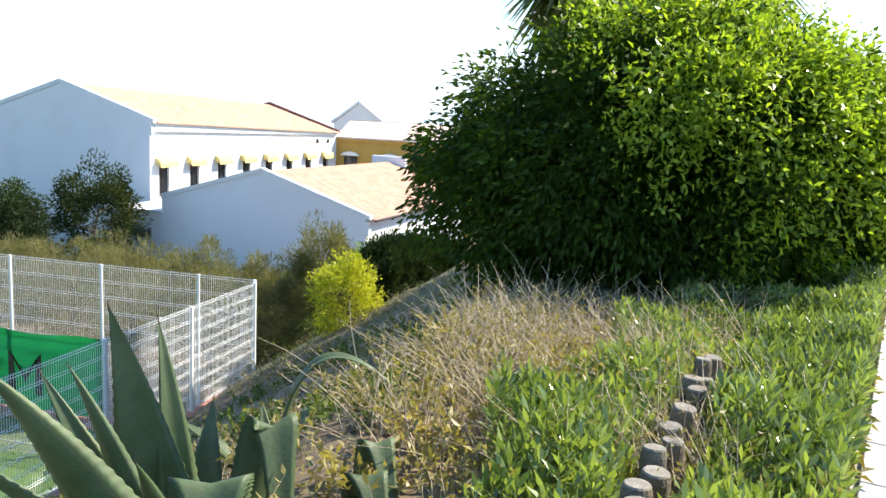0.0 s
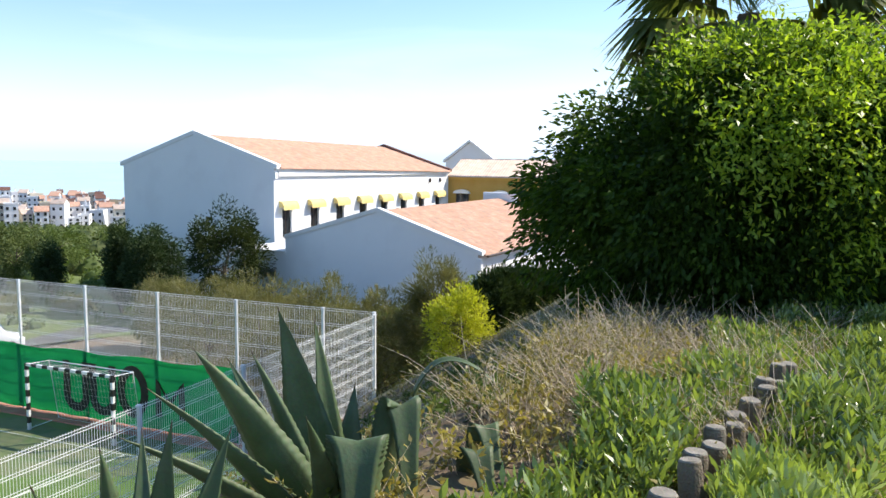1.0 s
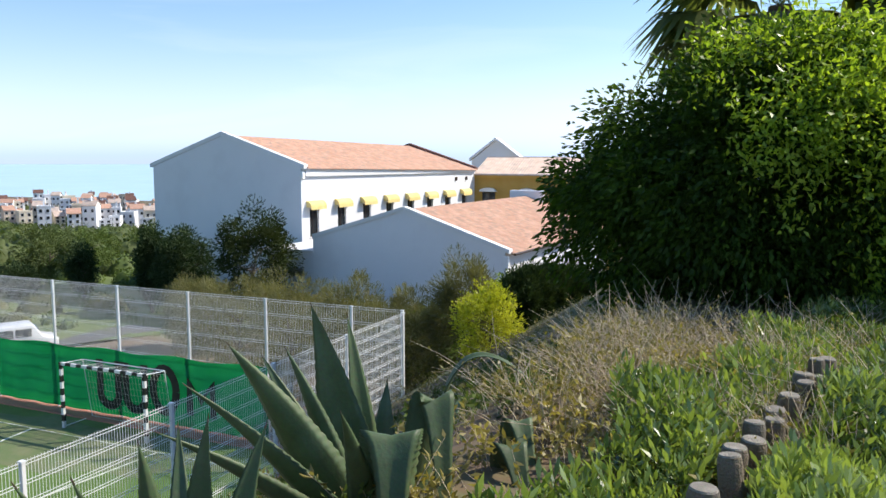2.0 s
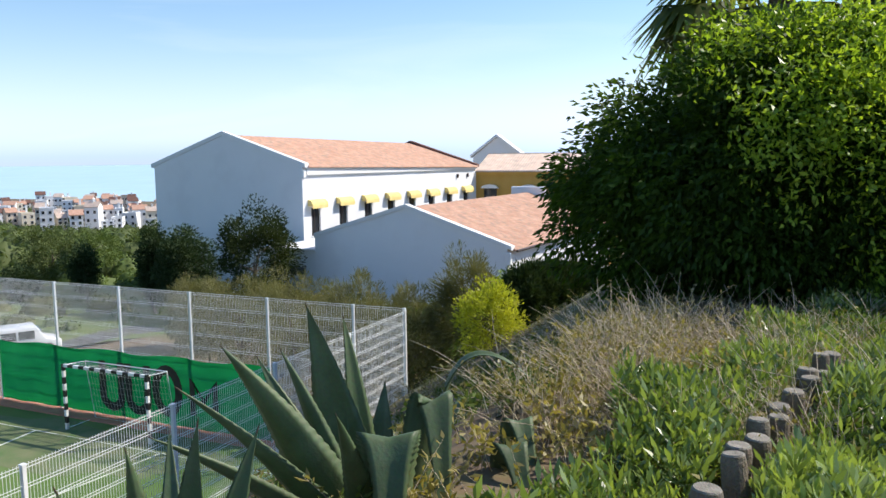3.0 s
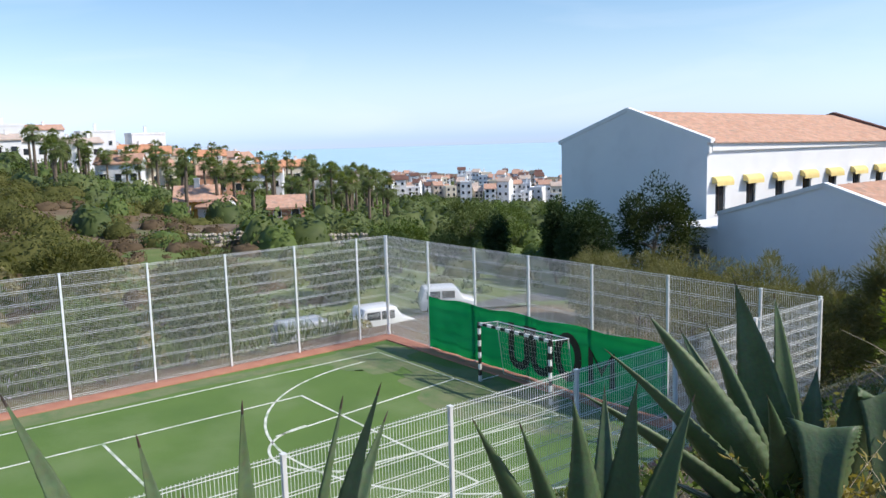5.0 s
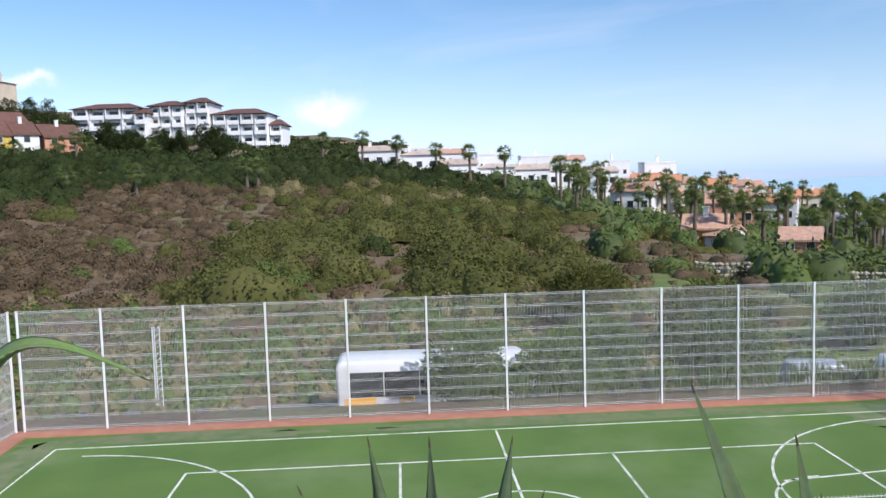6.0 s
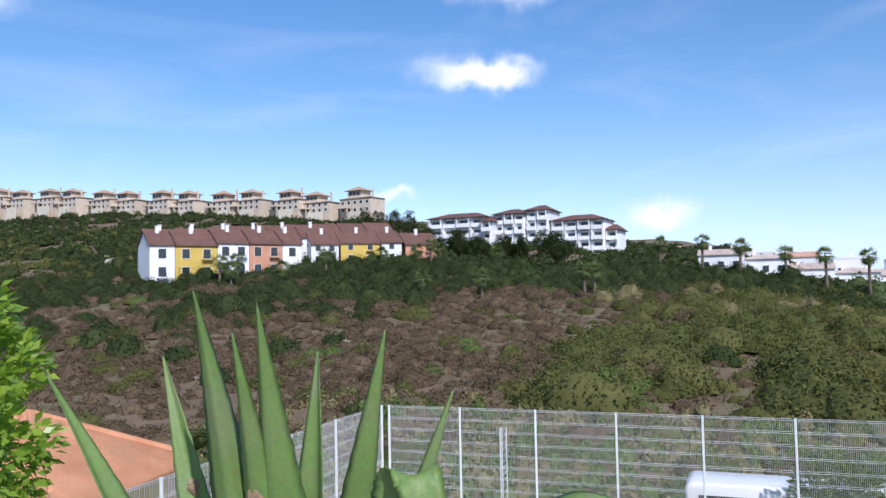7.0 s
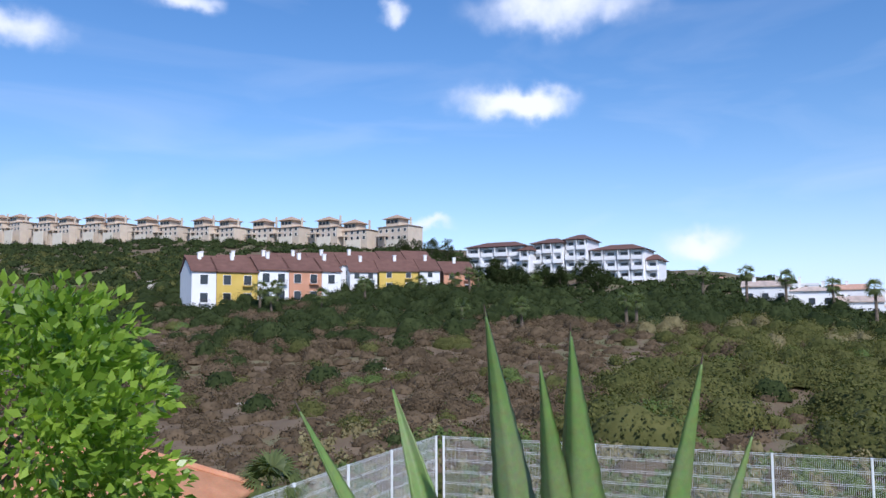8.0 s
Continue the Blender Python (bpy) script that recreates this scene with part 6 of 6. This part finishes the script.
thicket("bank_grass", "dry grass and weeds over the bank", 4200, in_clumps(260, -8.2, -1.2, -8, 13, 0.22), (-0.1, 0.0), (0.12, 0.4), 0.003, 42, leaf_per=5, leaf=(0.07, 0.02))
thicket("green_weeds", "green weeds among the agaves", 1500, in_clumps(110, -7.5, -1.6, -9, 9, 0.15), (0.0, 0.0), (0.1, 0.35), 0.003, 43, leafmat="green", leaf_per=9, leaf=(0.08, 0.03))
thicket("tall_twigs", "long pale bare stems above the bank", 460, in_clumps(60, -2.0, 0.7, 2.2, 6.4, 0.08), (-0.6, -0.1), (0.4, 0.8), 0.006, 44, leaf_per=2)
thicket("bush_skirt", "bare stems under the large bush", 160, in_clumps(30, -2.8, 1.4, 6.2, 7.2, 0.12), (0.1, -0.2), (0.3, 0.6), 0.005, 45, leaf_per=5)


def agave_leaf(parent, base, ctrl, tip, width, mat, twist=0.0, pull=1.0, full=0.34, end=0.0, channel=0.3, thick=0.15, broad=None):
    """A thick gutter-shaped leaf along a curve, with toothed margins and a dark end spine; a strong pull bends it sharply."""
    b, c, t = Vector(base), Vector(ctrl), Vector(tip)
    out = Vector((t.x - b.x, t.y - b.y, 0))
    out = out.normalized() if out.length > 0.02 else Vector((1, 0, 0))
    side0 = out.cross(Vector((0, 0, 1)))
    if broad is not None:
        side0 = (side0 * 0.3 + Vector(broad) * (0.9 if side0.dot(Vector(broad)) >= 0 else -0.9)).normalized()
    n, across = 52, (-1, -0.72, -0.3, 0, 0.3, 0.72, 1)

    def spot(f):
        u, v, w = (1 - f) ** 2, 2 * pull * f * (1 - f), f * f
        return (b * u + c * v + t * w) / (u + v + w)

    bm = bmesh.new()
    rings = []
    for k in range(n + 1):
        f = k / n
        p = spot(f)
        d = (spot(min(f + 0.01, 1)) - spot(max(f - 0.01, 0))).normalized()
        side = (side0 - d * side0.dot(d)).normalized()
        nor = side.cross(d)
        if twist:
            q = Matrix.Rotation(twist * f, 3, d)
            side, nor = q @ side, q @ nor
        g = max(0, (f - full) / (1 - full))
        w = width / 2 * (0.72 + 0.28 * math.sin(min(f / 0.4, 1) * math.pi / 2)) * (end + (1 - end) * (1 - g ** 1.3) * (1 - 0.12 * g)) + 0.0015
        th = width * thick * (1 - f) ** 0.8 + 0.002
        jag = (1.0 + (0.07 if k % 2 else 0.0)) if f < 0.93 else 1.0
        up = [p + side * u * w * (jag if abs(u) == 1 else 1) + nor * (w * channel * abs(u) * (1 - 0.3 * f)) for u in across]
        dn = [p + side * u * w * 0.96 + nor * (w * channel * abs(u) * (1 - 0.3 * f) - th * (1 - u * u) ** 0.5 - 0.001) for u in across[1:-1]]
        rings.append([bm.verts.new(v) for v in up + dn[::-1]])
    for r0, r1 in zip(rings, rings[1:]):
        m = len(r0)
        for i in range(m):
            bm.faces.new((r0[i], r0[(i + 1) % m], r1[(i + 1) % m], r1[i]))
    bm.faces.new(rings[0]), bm.faces.new(rings[-1][::-1])
    bmesh.ops.recalc_face_normals(bm, faces=bm.faces[:])
    leaf = part("leaf", bm, mat, parent, smooth=True)
    bm = bmesh.new()
    d = (t - spot(0.97)).normalized()
    tube(bm, [t - d * 0.012, t + d * 0.006, t + d * 0.02], [0.0034, 0.0024, 0.0005], 6)
    part("spine", bm, M["spine"], leaf)
    return leaf


def agave(label, centre, tips, mat, seed, folds=(), low=7, broad=None, scars=(), channel=0.3, spin=0.35):
    """A rosette: upright leaves to given tips, sharply folded leaves given by apex and end, and short outer leaves."""
    rng = np.random.default_rng(seed)
    a = thing("agave", label, "agave", at=centre)
    c = Vector(centre)
    for k, (x, y, z, w) in enumerate(tips):
        t = Vector((x, y, z)) - c
        out = Vector((t.x, t.y, 0))
        b = out.normalized() * 0.08 + Vector((0, 0, -0.1))
        ctrl = Vector((t.x * 0.46, t.y * 0.46, t.z * 0.5)) + Vector((rng.normal(0, 0.015), rng.normal(0, 0.015), 0.02))
        face = None if broad is None else Matrix.Rotation(spin * rng.uniform(-1, 1), 3, "Z") @ Vector(broad)
        leaf = agave_leaf(a, b, ctrl, t, w * 1.12, M[mat], rng.normal(0, 0.22), channel=channel, broad=face)
        for f in scars if k < 3 else ():
            p = b * (1 - f) ** 2 + ctrl * (2 * f * (1 - f)) + t * f * f
            bm = bmesh.new()
            bmesh.ops.create_icosphere(bm, subdivisions=2, radius=1.0)
            for v in bm.verts:
                v.co = p + Vector((v.co.x * 0.022, v.co.y * 0.026, v.co.z * 0.035)) * (0.8 + 0.4 * rng.random())
            part("scar", bm, M["scar"], leaf, "brown corky scar")
    for ax, ay, az, ex, ey, ez, w in folds:
        top, fall = Vector((ax, ay, az)) - c, Vector((ex, ey, ez)) - c
        b = Vector((top.x * 0.4, top.y * 0.4, -0.08))
        pull = 3.2
        agave_leaf(a, b, (top * (2 + 2 * pull) - b - fall) / (2 * pull), fall, w, M[mat], 0.0, pull=pull, full=0.5, end=0.35, channel=0.22, thick=0.09, broad=broad)
    for k in range(low):
        t = 2 * math.pi * k / low + rng.uniform(-0.2, 0.2)
        r = rng.uniform(0.45, 0.7)
        tip = Vector((r * math.cos(t), r * math.sin(t), rng.uniform(0.2, 0.45)))
        agave_leaf(a, Vector((0.06 * math.cos(t), 0.06 * math.sin(t), -0.1)), tip * 0.5 + Vector((0, 0, 0.02)), tip, 0.13, M[mat], 0.0)
    return a


agave("large blue-green agave with toothed leaves, some folded over", (-1.92, 0.5, 5.8),
      ((-2.267, 0.489, 6.951, 0.26), (-2.12, 0.584, 6.89, 0.15), (-2.395, 0.016, 6.843, 0.24), (-2.284, 0.294, 6.774, 0.15), (-2.436, -0.221, 6.716, 0.2), (-2.415, -0.409, 6.57, 0.16), (-2.523, 0.427, 6.684, 0.15), (-2.045, 0.859, 6.5, 0.2), (-1.786, -0.033, 6.625, 0.13)), "agave", 1,
      ((-1.7, 0.25, 6.45, -1.6, 0.06, 5.98, 0.27), (-1.721, 0.743, 6.47, -1.58, 0.56, 5.9, 0.2)), 3, (0.91, 0.41, 0))
agave("small agave with limp leaves folded to the ground", (-1.55, 1.2, 5.72), ((-1.85, 1.35, 6.1, 0.1), (-1.2, 1.5, 6.05, 0.1)), "agave", 7, ((-1.47, 1.3, 6.22, -1.3, 1.1, 5.88, 0.16), (-1.43, 1.06, 6.17, -1.25, 0.86, 5.84, 0.18)), 3, (0.91, 0.41, 0))
agave("fallen arched agave leaf beside the rosette", (-2.25, 1.8, 5.75), ((-2.4, 2.0, 6.05, 0.1),), "agave", 2, (), 4)
arched = thing("agave", "long dry agave leaf arching over the bank", "agave", at=(-2.22, 1.78, 5.75))
agave_leaf(arched, (0.0, 0.0, -0.05), (0.07, 0.1, 1.02), (0.63, 0.25, 0.46), 0.085, M["agave"], 0.3, pull=1.0, full=0.5)
agave("young blue-green agave on the bank", (-1.85, -0.95, 5.9), ((-1.89, -1.45, 6.84, 0.13), (-1.80, -1.35, 6.83, 0.12), (-1.89, -1.03, 6.81, 0.15), (-1.80, -0.82, 6.84, 0.15), (-1.70, -0.65, 6.78, 0.14), (-2.13, -0.6, 6.7, 0.12)), "agave", 3, (), 6, (0.75, 0.66, 0))
agave("upright blue-green agave on the bank edge", (-1.8, -2.25, 5.95), ((-1.94, -2.65, 7.17, 0.12), (-1.85, -2.42, 7.05, 0.12), (-1.76, -2.22, 7.1, 0.13), (-1.64, -2.04, 7.1, 0.12), (-1.61, -1.96, 7.12, 0.11), (-1.97, -1.71, 6.9, 0.12), (-1.95, -2.3, 6.85, 0.12)), "agave", 4, (), 6, (0.45, 0.89, 0))
agave("small agave rosette on the bank edge", (-2.05, -3.3, 5.95), ((-2.02, -3.49, 7.04, 0.12), (-2.03, -3.33, 7.03, 0.11), (-2.03, -3.11, 7.02, 0.12), (-2.2, -3.0, 6.8, 0.11), (-2.2, -3.7, 6.85, 0.11), (-1.9, -3.9, 6.8, 0.1)), "agave", 5, (), 6, (0.1, 1.0, 0))
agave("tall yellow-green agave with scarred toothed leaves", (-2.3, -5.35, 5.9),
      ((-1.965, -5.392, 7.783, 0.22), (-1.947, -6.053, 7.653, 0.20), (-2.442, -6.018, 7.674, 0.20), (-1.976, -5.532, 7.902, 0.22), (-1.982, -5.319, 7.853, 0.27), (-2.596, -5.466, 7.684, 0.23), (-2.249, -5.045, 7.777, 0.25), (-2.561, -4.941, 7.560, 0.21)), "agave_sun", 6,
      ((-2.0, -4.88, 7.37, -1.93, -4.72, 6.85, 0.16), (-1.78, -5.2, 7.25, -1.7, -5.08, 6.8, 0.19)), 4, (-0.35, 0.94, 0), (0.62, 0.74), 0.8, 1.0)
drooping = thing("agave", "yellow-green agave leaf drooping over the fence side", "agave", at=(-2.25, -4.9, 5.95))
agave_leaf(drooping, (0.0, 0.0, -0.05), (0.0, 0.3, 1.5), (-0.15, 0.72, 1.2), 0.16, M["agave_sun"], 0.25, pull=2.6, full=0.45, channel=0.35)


# ---- vehicles and park things ----
def body(outline, w, r=0.08):
    bm = bmesh.new()
    prism(bm, outline, -w / 2, w / 2)
    bmesh.ops.bevel(bm, geom=bm.edges[:], offset=r, segments=2, profile=0.5, affect="EDGES")
    return bm


def wheel(v, x, y, r):
    bm = bmesh.new()
    tube(bm, [(x, y - 0.11, r), (x, y - 0.09, r), (x, y + 0.09, r), (x, y + 0.11, r)], [r * 0.9, r, r, r * 0.9], 20)
    w = part("wheel", bm, M["tyre"], v)
    bm = bmesh.new()
    tube(bm, [(x, y - 0.12, r), (x, y + 0.12, r)], [r * 0.55, r * 0.55], 14)
    part("rim", bm, M["galv"], w)


def coach():
    v = thing("coach", "white coach with orange decals parked on the road", "bus", at=(-36.3, -1.75, float(height(-36.3, -1.75)) + 0.05), rz=90)
    part("body", body([(-4.6, 0.35), (4.5, 0.35), (4.65, 1.2), (4.3, 2.35), (3.7, 2.75), (-4.4, 2.8), (-4.65, 2.6)], 2.4, 0.14), M["car_white"], v, smooth=True)
    for s in (-1, 1):
        y0, y1 = (-1.225, -1.205) if s < 0 else (1.205, 1.225)
        for k in range(5):
            x = -4.1 + 1.58 * k
            part("window", boxes((x, x + 1.54, y0, y1, 1.2, 2.3)), M["glass"], v)
        part("decal", soft_box(-4.3, -2.9, y0 - 0.004, y1 + 0.004, 0.45, 1.15, r=0.01, seg=1), M["orange_paint"], v, "orange painted decal")
        part("decal", soft_box(-1.9, -1.2, y0 - 0.004, y1 + 0.004, 0.6, 1.15, r=0.01, seg=1), M["orange_paint"], v, "orange painted decal")
    part("windscreen", boxes((4.45, 4.56, -1.0, 1.0, 1.3, 2.2)), M["glass"], v)
    for x in (-2.9, 3.0):
        for y in (-1.1, 1.1):
            wheel(v, x, y, 0.45)


def car(name, label, x, y, rz, mat, L0=4.0, H=1.6):
    v = thing(name, label, "car", at=(x, y, float(height(x, y)) + 0.05), rz=rz, group="parked vehicles")
    h = L0 / 2
    part("body", body([(-h, 0.25), (h, 0.25), (h, 0.75), (h * 0.55, 0.95), (h * 0.3, H), (-h * 0.85, H), (-h, 0.95)], 1.7, 0.09), mat, v, smooth=True)
    for y0, y1 in ((-0.868, -0.855), (0.855, 0.868)):
        for a, b in ((-h * 0.78, -h * 0.3), (-h * 0.24, h * 0.22)):
            part("window", boxes((a, b, y0, y1, 0.98, H - 0.18)), M["glass"], v)
    part("windscreen", boxes((h * 0.36, h * 0.44, -0.7, 0.7, 1.02, H - 0.22)), M["glass"], v)
    for sx in (-0.6, 0.6):
        for sy in (-0.78, 0.78):
            wheel(v, h * sx, sy, 0.32)
    for sy in (-0.6, 0.6):
        part("headlight", soft_box(h - 0.03, h + 0.02, sy - 0.14, sy + 0.14, 0.6, 0.74, r=0.02), M["galv"], v)


coach()
car("van", "white van parked beside the park road", -36.6, 21.0, 80, M["car_white"], 3.2, 1.6)
car("van", "white van parked on the grass", -38.5, 27.0, 60, M["car_white"], 3.4, 1.6)
car("car", "grey hatchback on the park road", -37.0, 16.8, 85, M["car_grey"], 3.9, 1.45)

# dry stone wall in the valley
wall = thing("stone_wall", "long low dry stone retaining wall in the valley", "wall", kind="structure")
rng = np.random.default_rng(9)
stones = []
for k in range(4):
    bm = bmesh.new()
    bmesh.ops.create_icosphere(bm, subdivisions=1, radius=0.5)
    for v in bm.verts:
        v.co *= 0.8 + 0.35 * rng.random()
    me = bpy.data.meshes.new("stone")
    bm.to_mesh(me)
    bm.free()
    me.materials.append(M["stone"])
    stones.append(me)
A0, A1 = Vector((-73.5, 24.2)), Vector((-65.5, 39.0))
for k in range(260):
    f, r = (k % 65) / 65 + rng.uniform(-0.004, 0.004), k // 65
    p = A0.lerp(A1, f)
    s = rng.uniform(0.32, 0.5)
    part("stone", stones[int(rng.integers(0, 4))], None, wall, at=pose(p.x + rng.normal(0, 0.08), p.y, float(height(p.x, p.y)) + 0.12 + 0.34 * r, *rng.uniform(0, 360, 3)) @ Matrix.Diagonal((s, s, s * 0.8, 1)))
for k, (x, y, s) in enumerate(((-87.5, -48.7, 1.6), (-150, -135, 3.2), (-160, -150, 3.0), (-140, -128, 2.2), (-170, -160, 3.4), (-60, -14, 0.5))):
    b = part("boulder", stones[k % 4], None, at=pose(x, y, float(height(x, y)) + 0.1, 20 * k, 0, 50 * k) @ Matrix.Diagonal((s * 1.4, s * 1.2, s * 0.8, 1)))
    tagged(b, "pale weathered boulder on the hillside", "rock", group="hillside boulders")
rubble = thing("rubble_wall", "collapsed line of pale stones across the slope", "wall")
for k in range(90):
    f = k / 89
    x, y = -69.0 + rng.normal(0, 0.2), -73 + 19 * f
    s = rng.uniform(0.15, 0.4)
    part("stone", stones[k % 4], None, rubble, at=pose(x, y, float(height(x, y)) + 0.1, *rng.uniform(0, 360, 3)) @ Matrix.Diagonal((s, s, s * 0.8, 1)))
mast = thing("lattice_mast", "short white lattice mast beyond the fence", "mast", at=(-38.5, -15.2, float(height(-38.5, -15.2))))
bm = bmesh.new()
for x, y in ((-0.17, 0), (0.17, 0), (0, 0.28)):
    tube(bm, [(x, y, 0), (x, y, 4.2)], [0.025, 0.025], 6)
for k in range(14):
    z = 0.3 * k
    tube(bm, [(-0.17, 0, z), (0.17, 0, z + 0.3)], [0.014, 0.014], 5)
    tube(bm, [(0.17, 0, z), (0, 0.28, z + 0.3)], [0.014, 0.014], 5)
part("lattice", bm, M["galv"], mast)


# strap-leaved plants along the far fence, and a garden spotlight on the bank
rng = np.random.default_rng(64)
for k in range(34):
    x, y = -27.2 - rng.random() * 0.8, -2.0 + 16.0 * (k + rng.random()) / 34
    t = thing("strap_plant", "clump of upright strap leaves beyond the fence", "plant", at=(x, y, float(height(x, y))), group="strap plants")
    n = 26
    at = np.c_[rng.normal(0, 0.1, (n, 2)), np.zeros(n)]
    part("leaves", leaves_mesh("leaves", at, np.c_[rng.normal(0, 0.3, (n, 2)), np.ones(n)], rng.uniform(0.6, 1.2, n), 0.06, rng, 0.04), L["green"], t)
lamp = thing("garden_spotlight", "small black garden spotlight on a stake", "lamp", at=(-7.6, 8.2, float(height(-7.6, 8.2))))
bm = bmesh.new()
tube(bm, [(0, 0, -0.1), (0, 0, 0.32)], [0.02, 0.02], 8)
part("stake", bm, M["black"], lamp)
bm = bmesh.new()
tube(bm, [(0, 0.1, 0.3), (0, 0.08, 0.3), (0, -0.12, 0.36), (0, -0.13, 0.362)], [0.06, 0.09, 0.11, 0.1], 14)
part("housing", bm, M["black"], lamp)
